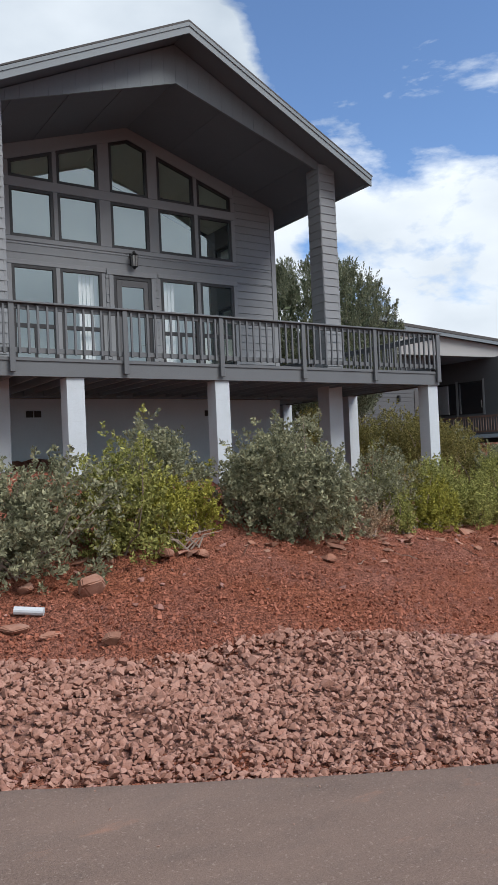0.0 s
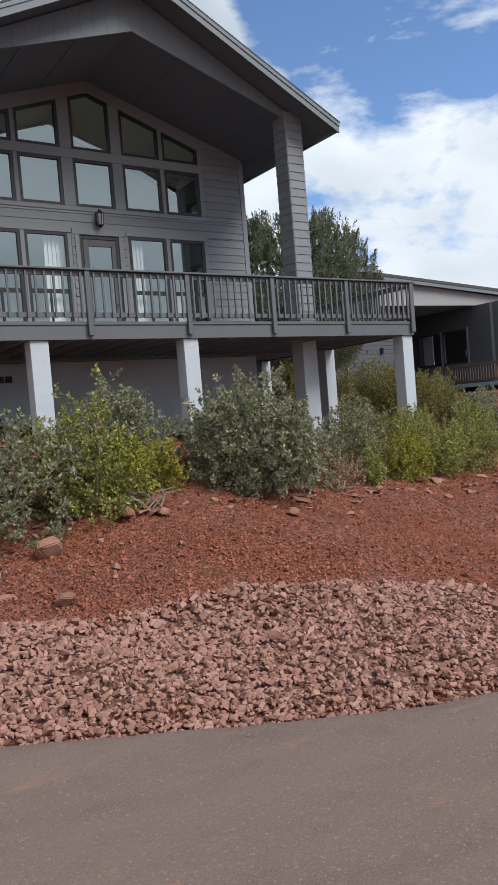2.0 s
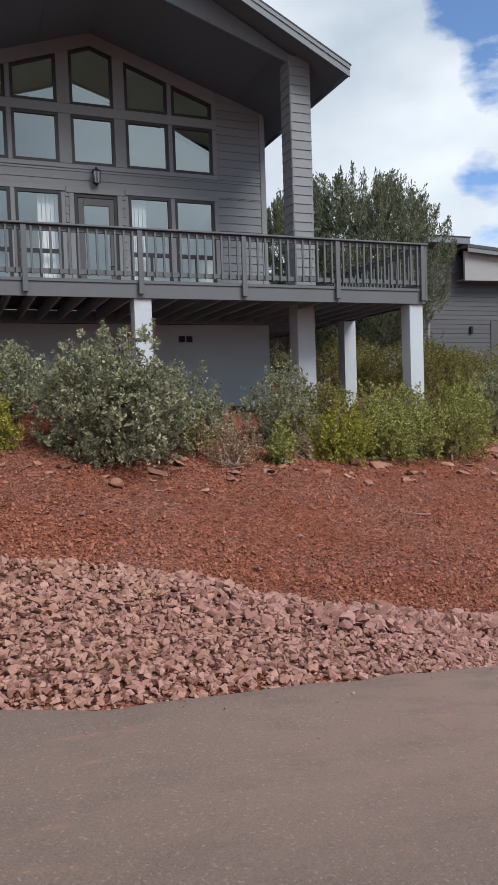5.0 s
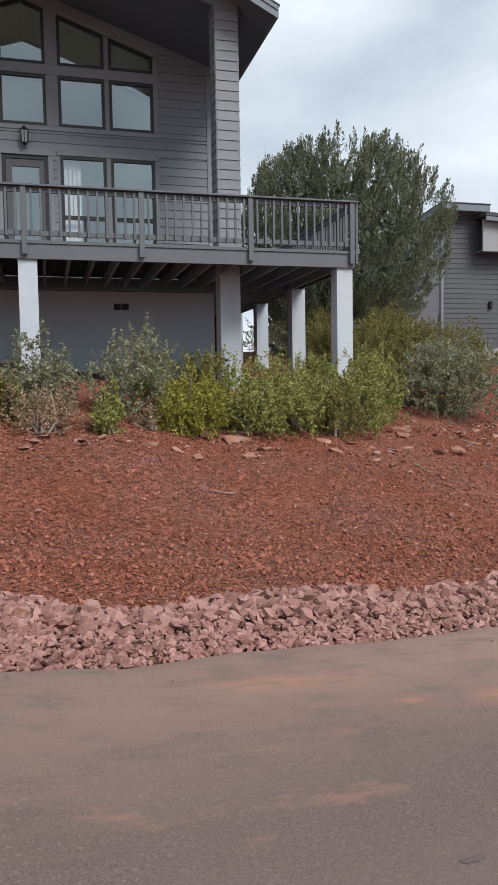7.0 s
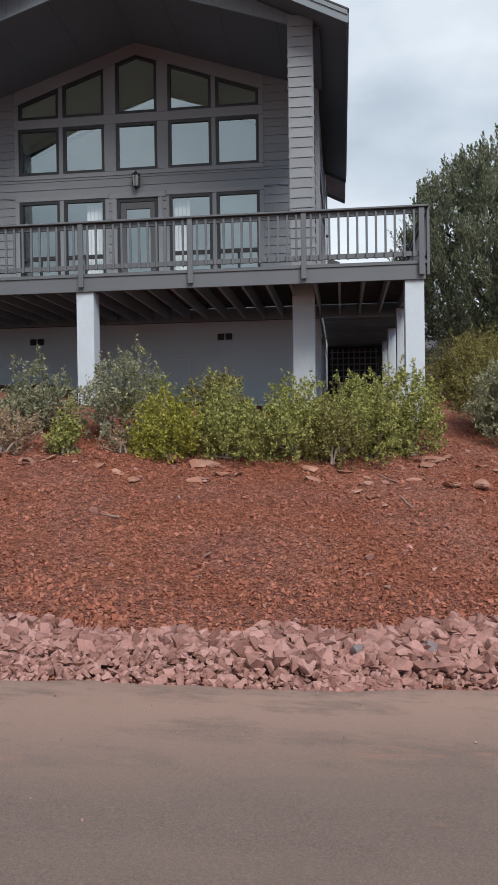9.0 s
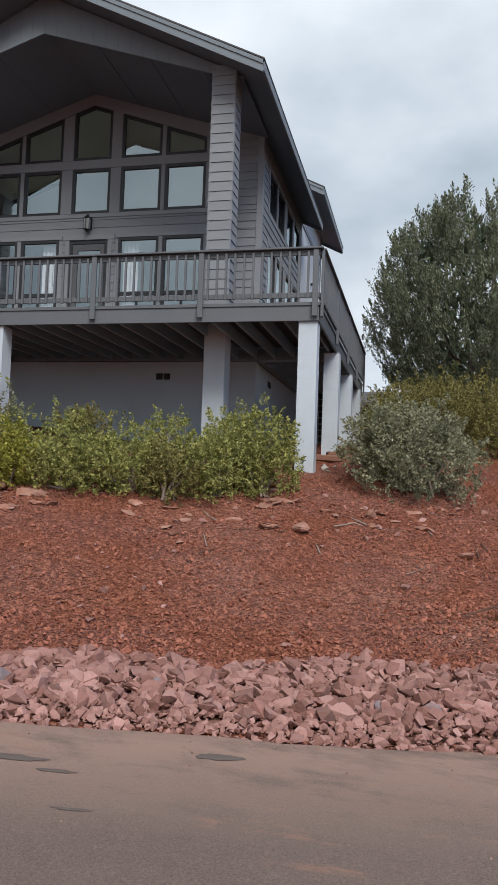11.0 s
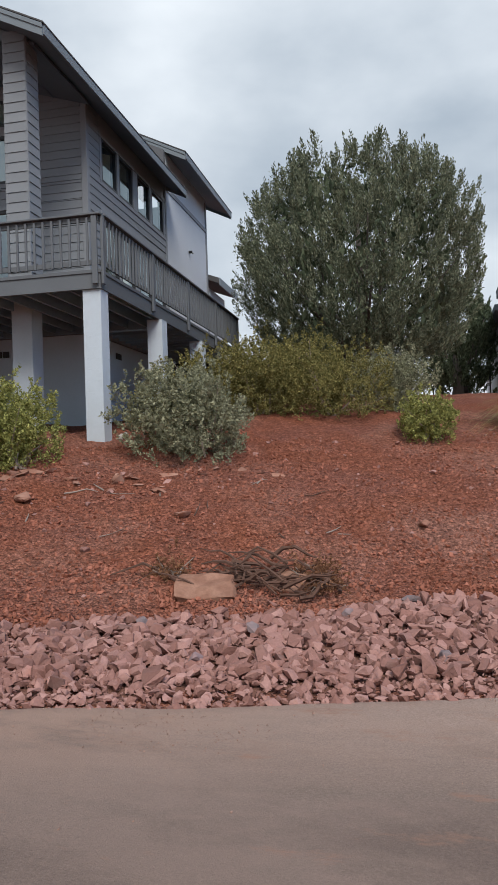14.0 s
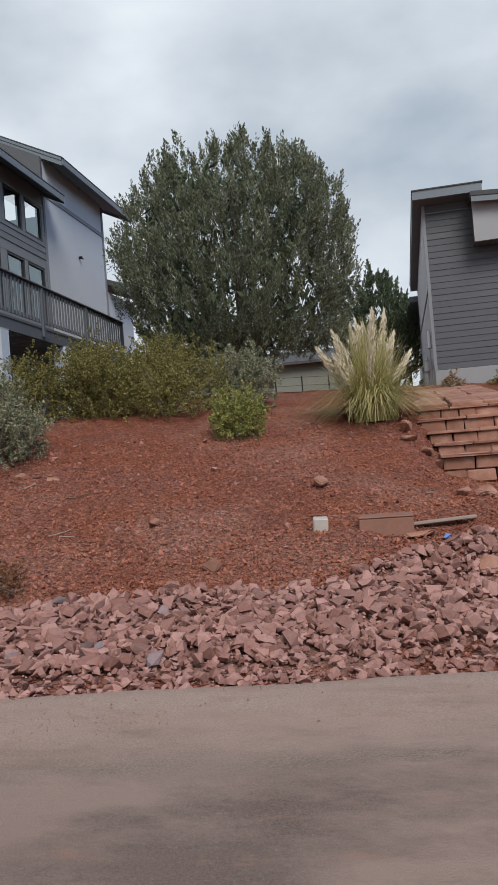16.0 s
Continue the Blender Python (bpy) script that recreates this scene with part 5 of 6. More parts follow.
conifer("juniper_tree", "tall rounded juniper with dense grey-green upright sprays on the bank", 14.52, 23.5, land_z(14.52, 23.5), 3.70, 9.40, 3.75, M_JUNIPER, 5, 1480, 0.52, 16, 0.086, 42, 4, 0.10, 0.105)
conifer("pine_tree", "small dark green pine beyond the yard", 18.05, 38.0, land_z(18.05, 38), 1.9, 8.8, 4.2, M_PINE, 11, 185, 0.6, 6, 0.16, 50)
conifer("pine_tree", "small dark green pine beyond the yard", 18.6, 41.0, land_z(18.6, 41), 1.8, 8.2, 3.6, M_PINE, 13, 85, 0.6, 6, 0.17, 46)

M_DRYDARK = leafy("dead_brown_leaf", (0.19, 0.085, 0.045), (0.28, 0.145, 0.08))
SAGE_L = "grey-green sage-like shrub with small oval leaves on the red bank"
GREEN_L = "low bright green shrub with fine leaves at the bank's crest"
YELLOW_L = "yellow-green leafy shrub at the bank's crest"
OLIVE_L = "tall olive-green shrub behind the bank's crest"
for k, (nm, lb, x, y, hw, ht, mt, lf, dn) in enumerate((
        ("sage_shrub", SAGE_L, -1.30, 8.80, 1.12, 1.70, M_SAGE, 0.066, 1.1),
        ("sage_shrub", SAGE_L, -3.6, 9.4, 1.2, 1.6, M_SAGE, 0.066, 0.8),
        ("yellow_shrub", YELLOW_L, 0.02, 8.85, 0.84, 1.62, M_GREEN, 0.058, 1.2),
        ("yellow_shrub", YELLOW_L, 0.72, 8.95, 0.58, 1.10, M_YELLOW, 0.052, 1.3),
        ("yellow_shrub", YELLOW_L, 1.30, 9.15, 0.50, 0.92, M_YELLOW, 0.052, 1.3),
        ("sage_shrub", "large grey-green sage-like shrub with silvery oval leaves", 3.05, 9.15, 1.55, 2.0, M_SAGE, 0.066, 1.25),
        ("sage_shrub", SAGE_L, 1.65, 10.9, 1.15, 1.45, M_SAGE, 0.066, 0.9),
        ("green_shrub", GREEN_L, 4.05, 9.75, 0.55, 0.75, M_OLIVE, 0.05, 1.1),
        ("sage_shrub", "thin open sage-like shrub with bare shoots", 5.70, 10.35, 0.95, 1.70, M_SAGE, 0.052, 0.55),
        ("dry_shrub", "half-dead shrub of dry grey twigs and a few leaves", 4.60, 9.35, 0.75, 0.80, M_DRY, 0.045, 0.8),
        ("sage_shrub", SAGE_L, 4.45, 10.7, 0.85, 1.25, M_SAGE, 0.058, 0.9),
        ("yellow_shrub", YELLOW_L, 5.38, 9.45, 0.32, 0.76, M_GREEN, 0.05, 1.5),
        ("dry_shrub", "half-dead shrub of dry grey twigs and a few leaves", 6.0, 9.95, 0.42, 0.50, M_DRY, 0.045, 0.8),
        ("yellow_shrub", YELLOW_L, 6.62, 10.02, 0.70, 1.05, M_YELLOW, 0.05, 1.6),
        ("green_shrub", GREEN_L, 6.35, 11.0, 0.75, 1.10, M_GREEN, 0.05, 1.0),
        ("green_shrub", GREEN_L, 7.50, 10.20, 0.98, 1.22, M_GREEN, 0.05, 1.4),
        ("green_shrub", GREEN_L, 8.50, 10.40, 0.92, 1.15, M_GREEN, 0.05, 1.3),
        ("olive_shrub", "olive-brown shrub with bare pale stems", 8.95, 10.30, 0.62, 1.12, M_OLIVE, 0.05, 1.1),
        ("green_shrub", GREEN_L, 9.62, 10.80, 0.92, 1.30, M_GREEN, 0.05, 1.4),
        ("green_shrub", "upright green shrub beside the white pier", 10.12, 11.25, 0.78, 1.48, M_GREEN, 0.05, 1.4),
        ("sage_shrub", "broad grey-green sage-like shrub beside the white pier", 12.55, 12.70, 1.52, 1.72, M_SAGE, 0.058, 1.4),
        ("sage_shrub", "thin open sage-like shrub with bare shoots", 11.75, 13.4, 0.75, 1.85, M_OLIVE, 0.052, 0.6),
        ("olive_shrub", OLIVE_L, 12.95, 16.1, 1.25, 1.90, M_OLIVE, 0.052, 1.3),
        ("green_shrub", GREEN_L, 7.2, 11.5, 0.8, 1.15, M_OLIVE, 0.05, 1.1),
        ("green_shrub", GREEN_L, 8.5, 11.7, 0.8, 1.15, M_GREEN, 0.05, 1.1),
        ("green_shrub", GREEN_L, 9.4, 12.2, 0.75, 1.2, M_GREEN, 0.05, 1.1),
        ("olive_shrub", OLIVE_L, 11.9, 15.2, 0.9, 1.7, M_OLIVE, 0.05, 1.1),
        ("olive_shrub", OLIVE_L, 11.9, 17.9, 1.0, 1.7, M_OLIVE, 0.052, 1.0),
        ("olive_shrub", OLIVE_L, 12.9, 20.9, 1.3, 1.9, M_OLIVE, 0.052, 0.8),
        ("olive_shrub", OLIVE_L, 14.30, 16.3, 1.25, 1.70, M_OLIVE, 0.052, 1.3),
        ("olive_shrub", OLIVE_L, 13.75, 18.3, 1.5, 1.95, M_OLIVE, 0.052, 0.9),
        ("sage_shrub", SAGE_L, 15.60, 17.5, 1.10, 1.65, M_SAGE, 0.058, 1.2),
        ("sage_shrub", SAGE_L, 15.2, 20.0, 0.85, 1.25, M_SAGE, 0.058, 1.0),
        ("green_shrub", "small round bright green shrub alone on red soil", 16.12, 14.55, 0.70, 1.05, M_GREEN, 0.052, 1.8),
        ("olive_shrub", OLIVE_L, 12.4, 19.5, 1.4, 1.6, M_OLIVE, 0.052, 0.8),
        ("sage_shrub", SAGE_L, 12.2, 22.5, 1.4, 1.5, M_SAGE, 0.058, 0.7),
        ("dry_shrub", "low brown dead shrub of fine twigs beside a slab", 14.95, 8.50, 0.45, 0.42, M_DRYDARK, 0.035, 2.0),
        ("dry_shrub", "low brown dead shrub of fine twigs beside a slab", 13.40, 8.30, 0.32, 0.30, M_DRYDARK, 0.035, 2.0),
        ("dry_shrub", "tuft of dry brown grass and twigs beside the house foot", 20.55, 25.6, 0.5, 0.55, M_DRY, 0.06, 0.9),
        ("olive_shrub", OLIVE_L, 22.2, 25.4, 0.8, 0.7, M_OLIVE, 0.06, 0.8))):
    bush(nm, lb, x, y, hw, ht, mt, 100 + k, lf, dn)


def pampas(x, y, seed):
    rng = rng_of(seed)
    z = land_z(x, y) - 0.03
    th = thing("pampas_grass", "clump of pampas grass with arching straw-green blades and cream plumes", "ornamental grass", (x, y, z))
    n, seg = 3200, 4
    a, lean, ln = rng.uniform(0, 2 * math.pi, n), rng.uniform(0.06, 1.05, n) ** 0.9, rng.uniform(0.9, 1.95, n)
    s = np.linspace(0, 1, seg + 1)
    reach = lean[:, None] * ln[:, None] * (0.25 * s + 0.75 * s ** 2)
    high = ln[:, None] * (s * (1.05 - 0.1 * lean[:, None]) - 0.95 * lean[:, None] ** 1.5 * s ** 2.4)
    cx = x + rng.normal(0, 0.13, n)[:, None] + np.cos(a)[:, None] * reach
    cy = y + rng.normal(0, 0.13, n)[:, None] + np.sin(a)[:, None] * reach
    wd = 0.010 * (1 - 0.9 * s)
    sx, sy = -np.sin(a)[:, None] * wd, np.cos(a)[:, None] * wd
    left = np.stack([cx - sx, cy - sy, z + high], -1)
    right = np.stack([cx + sx, cy + sy, z + high], -1)
    v = np.stack([left, right], 2).reshape(-1, 3)
    b = (np.arange(n) * (seg + 1) * 2)[:, None] + np.arange(seg)[None] * 2
    f = np.stack([b, b + 1, b + 3, b + 2], -1).reshape(-1, 4)
    link_part("blade_tuft", from_arrays("blade_tuft", v, f, M_GRASS), th)
    for k in range(24):
        t = rng.uniform(0, 2 * math.pi)
        lean_k = rng.uniform(0.04, 0.75)
        hgt = rng.uniform(1.55, 2.15) * (1 - 0.18 * lean_k)
        foot = Vector((x + rng.normal(0, 0.12), y + rng.normal(0, 0.12), z))
        tip = foot + Vector((math.cos(t) * lean_k, math.sin(t) * lean_k * 0.8, 1)).normalized() * hgt
        start = foot.lerp(tip, 0.56)
        bm = bmesh.new()
        tube(bm, [foot, foot.lerp(tip, 0.5), start, tip], [0.007, 0.006, 0.005, 0.002], 4)
        st = part("plume_stalk", bm, M_STRAW, th)
        m = 420
        q = rng.uniform(0, 1, m)
        axis = np.array((tip - start).normalized())
        c = np.array(start) + np.outer(q, np.array(tip - start)) + rng.normal(0, 1, (m, 3)) * (0.036 * np.sin(np.pi * (0.15 + 0.8 * q)))[:, None]
        along = unit(axis + rng.normal(0, 0.2, (m, 3)))
        across = unit(np.cross(along, unit(rng.normal(0, 1, (m, 3)))))
        lv, lf = leaf_quads(c, along, across, np.full(m, 0.11), np.full(m, 0.016))
        link_part("plume", from_arrays("plume", lv, lf, M_PLUME), th, label="cream feathery plume")
    return th


pampas(18.42, 15.60, 77)
# ---- steps of red sandstone ----
steps = thing("stone_steps", "steps of red sandstone blocks with flat slab treads up the bank", "steps", (20.6, 15, 0.3))
srng = random.Random(8)


def stone_block(parent, x0, x1, y0, y1, z0, z1, name="block", rough=0.012, slope=0.0):
    bm = bmesh.new()
    bmesh.ops.create_cube(bm, size=1)
    bmesh.ops.scale(bm, vec=(x1 - x0, y1 - y0, z1 - z0), verts=bm.verts)
    bmesh.ops.bevel(bm, geom=list(bm.edges), offset=min(0.018, (z1 - z0) * 0.2), segments=1, affect="EDGES")
    for v in bm.verts:
        v.co += Vector((srng.uniform(-1, 1), srng.uniform(-1, 1), srng.uniform(-0.5, 0.5))) * rough
    for v in bm.verts:
        v.co.z += slope * v.co.y
    bmesh.ops.translate(bm, vec=((x0 + x1) / 2, (y0 + y1) / 2, (z0 + z1) / 2), verts=bm.verts)
    part(name, bm, M_SANDSTONE, parent)


STEPS = [(13.50, 0.42, 19.47), (14.05, 0.60, 19.42), (14.65, 0.80, 19.33), (15.25, 1.04, 19.22), (15.85, 1.25, 19.25)]
for k, (sy, sz, sx) in enumerate(STEPS):
    low = sz - (0.46 if k == 0 else 0.26)
    courses = 2 if k == 0 else 1
    for c in range(courses):
        z0, z1 = low + (sz - 0.06 - low) * c / courses, low + (sz - 0.06 - low) * (c + 1) / courses
        bx = sx
        while bx < 21.7:
            w = srng.uniform(0.28, 0.5)
            stone_block(steps, bx, bx + w - 0.012, sy + 0.03 + srng.uniform(0, 0.02), sy + 0.30, z0 + 0.006, z1, "riser_stone")
            bx += w
    bx = sx - 0.05
    while bx < 21.7:
        w = srng.uniform(0.55, 0.95)
        stone_block(steps, bx, bx + w - 0.01, sy - srng.uniform(0, 0.03), sy + 0.72, sz - 0.055, sz + srng.uniform(-0.006, 0.006), "tread_slab")
        bx += w
for i in range(3):
    for j in range(9):
        px, py = 19.2 + i * 0.62 + srng.uniform(-0.05, 0.05), 16.5 + j * 0.8
        zz = 1.37 + 0.115 * (py - 16.5)
        stone_block(steps, px, px + 0.60, py, py + 0.77, zz - 0.10, zz + 0.02, "landing_slab", 0.008, 0.115)

# ---- stones ----
def rock_shape(rng, points=10, flat=0.7):
    """An angular stone of about unit size, as vertices and triangles."""
    p = unit(rng.normal(0, 1, (points, 3))) * rng.uniform(0.75, 1.0, (points, 1)) * 0.5
    p *= (rng.uniform(0.9, 1.25), rng.uniform(0.7, 1.0), flat * rng.uniform(0.75, 1.1))
    bm = bmesh.new()
    vs = [bm.verts.new(q) for q in p]
    bmesh.ops.convex_hull(bm, input=vs)
    for v in [v for v in bm.verts if not v.link_faces]:
        bm.verts.remove(v)
    bmesh.ops.triangulate(bm, faces=bm.faces)
    bm.verts.ensure_lookup_table()
    bm.verts.index_update()
    v, f = np.array([q.co for q in bm.verts]), np.array([[q.index for q in t.verts] for t in bm.faces])
    bm.free()
    return v, f


def turns(n, rng, tilt=0.5):
    """Random turns: about z freely, and tilted a little."""
    a = rng.uniform(0, 2 * math.pi, n)
    b, c = rng.normal(0, tilt, n), rng.normal(0, tilt, n)
    out = np.empty((n, 3, 3))
    for i in range(n):
        out[i] = Euler((b[i], c[i], a[i])).to_matrix()
    return out


def strew(name, shapes, pos, size, rng, mat, tilt=0.5):
    """Many stones joined into one mesh."""
    vs, fs, off = [], [], 0
    pick = rng.integers(0, len(shapes), len(pos))
    rot = turns(len(pos), rng, tilt)
    for k, (v, f) in enumerate(shapes):
        ids = np.nonzero(pick == k)[0]
        if not len(ids):
            continue
        w = np.einsum("nij,vj->nvi", rot[ids], v) * size[ids][:, None, None] + pos[ids][:, None, :]
        fs.append((f[None] + (np.arange(len(ids)) * len(v))[:, None, None] + off).reshape(-1, 3))
        vs.append(w.reshape(-1, 3))
        off += len(ids) * len(v)
    return from_arrays(name, np.concatenate(vs), np.concatenate(fs), mat)


def on_land(x, y):
    return np.array([land_z(a, b) for a, b in zip(x, y)])


def band_width(x):
    return np.interp(x, [-6, -2, 0, 2, 3, 4, 4.9, 7, 8.6, 11, 14, 16, 18, 19.5, 21, 24], [2.7, 2.75, 3.05, 3.15, 2.55, 1.62, 1.22, 1.10, 1.20, 1.63, 2.1, 2.57, 2.70, 3.68, 4.2, 4.4])


shape_rng = rng_of(3)
ROCKS = [rock_shape(shape_rng, 11, 0.72) for _ in range(16)]
CHIPS = [rock_shape(shape_rng, 7, 0.6) for _ in range(12)]
CLODS = [rock_shape(shape_rng, 7, 0.85) for _ in range(12)]
SLABS = [rock_shape(shape_rng, 12, 0.32) for _ in range(8)]
rr = rng_of(21)


def in_band(x, d):
    """Place and height in the rock band: x along the road, d from 0 at the asphalt to 1 at the bank."""
    wave = np.array([0.22 * noise.noise(Vector((a * 0.7, 5.0, 0))) + 0.12 * noise.noise(Vector((a * 2.1, 1.0, 0))) for a in x])
    y = road_edge(x) - 0.06 + d * (0.93 * band_width(x) + wave * np.clip(d * 2 - 0.6, 0, 1))
    heap = 0.05 * np.sin(np.pi * np.clip(d, 0, 1)) ** 0.6 * (0.55 + 0.45 * np.clip(d * 2, 0, 1))
    return y, on_land(x, y) + heap


# bed of crushed fines that the stones lie in
bx, bd = np.arange(-6.0, 24.0, 0.09), np.linspace(-0.03, 1.0, 26)
bed = []
for d in bd:
    yy, zz = in_band(bx, np.full(len(bx), d))
    low = 0.06 if d < 0 or d > 0.99 else 0.0
    rough = np.array([0.02 * noise.noise(Vector((a * 5.0, b * 5.0, 3.3))) for a, b in zip(bx, yy)])
    bed.append(np.stack([bx, yy, zz + rough - low - 0.022], -1))
bi = np.arange(len(bx) * len(bd)).reshape(len(bd), len(bx))
bq = np.stack([bi[:-1, :-1], bi[:-1, 1:], bi[1:, 1:], bi[1:, :-1]], -1).reshape(-1, 4)
bed_mesh = from_arrays("gravel_bed", np.concatenate(bed), bq, M_FINES)
bed_mesh.shade_smooth()
tagged(new("gravel_bed", bed_mesh), "dusty pink crushed-rock fines between the stones of the verge", "gravel", kind="stuff")

xs, ds, sz, lift = [], [], [], []


def scatter(lo, hi, count, s0, s1, d0, d1, power=1.5, up=0.0):
    xs.append(rr.uniform(lo, hi, count))
    ds.append(rr.uniform(d0, d1, count))
    sz.append(rr.uniform(0, 1, count) ** power * (s1 - s0) + s0)
    lift.append(np.full(count, up))


scatter(-5, 4.5, 15500, 0.035, 0.095, 0.0, 1.0)
scatter(-5, 4.5, 700, 0.09, 0.15, 0.55, 1.0, 2.0)
scatter(4, 9.5, 4800, 0.045, 0.11, 0.0, 1.0)
scatter(2.5, 9, 1000, 0.08, 0.18, 0.42, 1.0, 1.6, 0.012)
scatter(9, 24, 9500, 0.05, 0.125, 0.0, 1.0)
scatter(8.5, 24, 3900, 0.09, 0.215, 0.20, 1.0, 1.7, 0.015)
xs, ds, sz, lift = map(np.concatenate, (xs, ds, sz, lift))
ys, zs = in_band(xs, ds)
zs = zs + sz * 0.20 + lift
chip_x, chip_d, chip_s = rr.uniform(-5, 24, 12000), rr.uniform(0, 1, 12000) ** 1.4, 0.022 + 0.03 * rr.uniform(0, 1, 12000)
chip_y, chip_z = in_band(chip_x, chip_d)
tagged(new("rock_chips", strew("rock_chips", CHIPS, np.stack([chip_x, chip_y, chip_z + chip_s * 0.12], 1), chip_s, rr, M_ROCK, 0.3)),
       "small flat chips of pink rock at the verge", "rock chips", kind="stuff")
own = np.nonzero((sz > 0.14) & (xs > 9) & (xs < 21))[0][:300]
rest = np.setdiff1d(np.arange(len(xs)), own)
place = np.stack([xs, ys, zs], 1)
down = rest[xs[rest] > 3.2 + rr.normal(0, 0.8, len(rest))]
up = np.setdiff1d(rest, down)
rocks = tagged(new("rock_border", strew("rock_border", ROCKS, place[down], sz[down], rr, M_ROCK)),
               "band of angular pink crushed rock along the road's edge", "crushed rock", kind="stuff")
tagged(new("rock_border", strew("rock_border", ROCKS, place[up], sz[up], rr, M_DUSTROCK)),
       "wide band of small dusty crushed rock beside the road", "crushed rock", kind="stuff")
ROCK_MESHES = [mesh_of("rock", v, f, M_STONE if k % 16 else M_GREYSTONE) for k, (v, f) in enumerate(ROCKS)]
for k, i in enumerate(own):
    link_part("rock", ROCK_MESHES[k % 16], rocks, Matrix.LocRotScale((xs[i], ys[i], zs[i]), Euler((rr.normal(0, 0.4), rr.normal(0, 0.4), rr.uniform(0, 6.28))), (sz[i],) * 3))

# crumbs and clods over the soil
n = 66000
cx = rr.uniform(-5, 23.5, n)
cd = np.where(np.arange(n) < 9000, rr.uniform(0, 0.3, n), rr.uniform(0, 1, n))
cy = road_edge(cx) + band_width(cx) * 0.9 + cd ** 1.15 * 6.8
csize = 0.022 + 0.055 * rr.uniform(0, 1, n) ** 2.6 + np.where(np.arange(n) < 9000, 0.010, 0.0)
patchy = np.array([noise.noise(Vector((a * 0.9, b * 1.3, 2.0))) for a, b in zip(cx, cy)])
keep = rr.uniform(0, 1, n) < np.clip(0.66 + 1.0 * patchy, 0.15, 1)
cx, cy, csize = cx[keep], cy[keep], csize[keep]
clods = tagged(new("soil_clods", strew("soil_clods", CLODS, np.stack([cx, cy, on_land(cx, cy) + csize * 0.2], 1), csize, rr, M_CLOD, 1.0)),
               "crumbs and clods of red earth strewn over the bank", "soil", kind="stuff")
n = 600
cx, cd = rr.uniform(-5, 23.5, n), rr.uniform(0, 1, n)
cy = road_edge(cx) + band_width(cx) + 0.1 + cd ** 0.8 * 6.5
csize = 0.05 + 0.10 * rr.uniform(0, 1, n) ** 3
tagged(new("field_stones", strew("field_stones", ROCKS, np.stack([cx, cy, on_land(cx, cy) + csize * 0.15], 1), csize, rr, M_ROCK, 0.3)),
       "scattered small pinkish stones on the red bank", "stones", kind="stuff")
# flat stones along the crest
n = 130
cx = rr.uniform(-3, 14, n)
cy = road_edge(cx) + 4.9 + np.clip(rr.normal(0.5, 0.35, n), -0.4, 1.6) + np.where(cx > 10, 0.9, 0)
csize = 0.10 + 0.26 * rr.uniform(0, 1, n) ** 2.2
SLAB_MESHES = [mesh_of("flat_stone", v, f, M_SANDSTONE) for v, f in SLABS]
for k in range(n):
    ob = new("flat_stone", SLAB_MESHES[k % 8])
    ob.matrix_basis = Matrix.LocRotScale((cx[k], cy[k], land_z(cx[k], cy[k]) + csize[k] * 0.06), Euler((rr.normal(0.12, 0.15), rr.normal(0, 0.15), rr.uniform(0, 6.28))), (csize[k],) * 3)
    tagged(ob, "flat reddish sandstone piece lying on the soil", "stone", "flat stones along the crest")


def boulder(x, y, size, shape, label, mat=None, flat=False, sink=0.1, rot=0.0):
    v, f = (SLABS if flat else ROCKS)[shape]
    bm = bmesh.new()
    vs = [bm.verts.new(p * size) for p in v]
    for t in f:
        bm.faces.new([vs[i] for i in t])
    bmesh.ops.bevel(bm, geom=list(bm.edges), offset=0.035 * size, segments=2, affect="EDGES")
    me = bpy.data.meshes.new("boulder")
    bm.to_mesh(me)
    bm.free()
    me.materials.append(mat or M_SANDSTONE)
    ob = new("boulder", me)
    ob.matrix_basis = pose(x, y, land_z(x, y) + size * (0.10 if flat else 0.22) - sink * size * 0.5, 6, 4, rot)
    return tagged(ob, label, "boulder")


for x, y, s, k, fl in ((-0.68, 7.98, 0.46, 1, False), (0.47, 8.46, 0.38, 2, False), (0.95, 8.42, 0.24, 3, False), (2.62, 7.99, 0.26, 3, False), (-1.61, 7.58, 0.32, 4, False),
                       (-1.30, 8.30, 0.30, 6, False), (-0.89, 6.94, 0.26, 5, False), (-1.35, 7.30, 0.24, 10, False), (5.30, 9.20, 0.30, 7, True), (6.81, 9.74, 0.34, 8, False), (7.30, 9.66, 0.62, 1, True),
                       (10.52, 11.0, 0.50, 4, True), (10.60, 9.70, 0.46, 2, True), (10.98, 9.86, 0.34, 9, False), (10.11, 9.81, 0.24, 10, False), (11.81, 11.0, 0.24, 11, False),
                       (13.04, 10.0, 0.36, 6, True), (15.95, 10.2, 0.22, 13, False), (16.9, 9.1, 0.3, 14, False), (17.78, 11.63, 0.32, 7, False), (18.96, 14.80, 0.50, 12, False),
                       (19.00, 14.15, 0.34, 4, False), (19.22, 13.80, 0.30, 15, False), (19.42, 13.65, 0.28, 5, False), (19.57, 11.70, 0.30, 6, False), (19.85, 11.75, 0.40, 9, False),
                       (18.95, 10.12, 0.46, 5, True), (21.0, 9.6, 0.7, 11, False), (19.62, 9.25, 0.42, 0, False)):
    boulder(x, y, s, k, "flat reddish sandstone slab on the bank" if fl else "rounded reddish stone resting on the bank", None, fl, rot=37 * k)

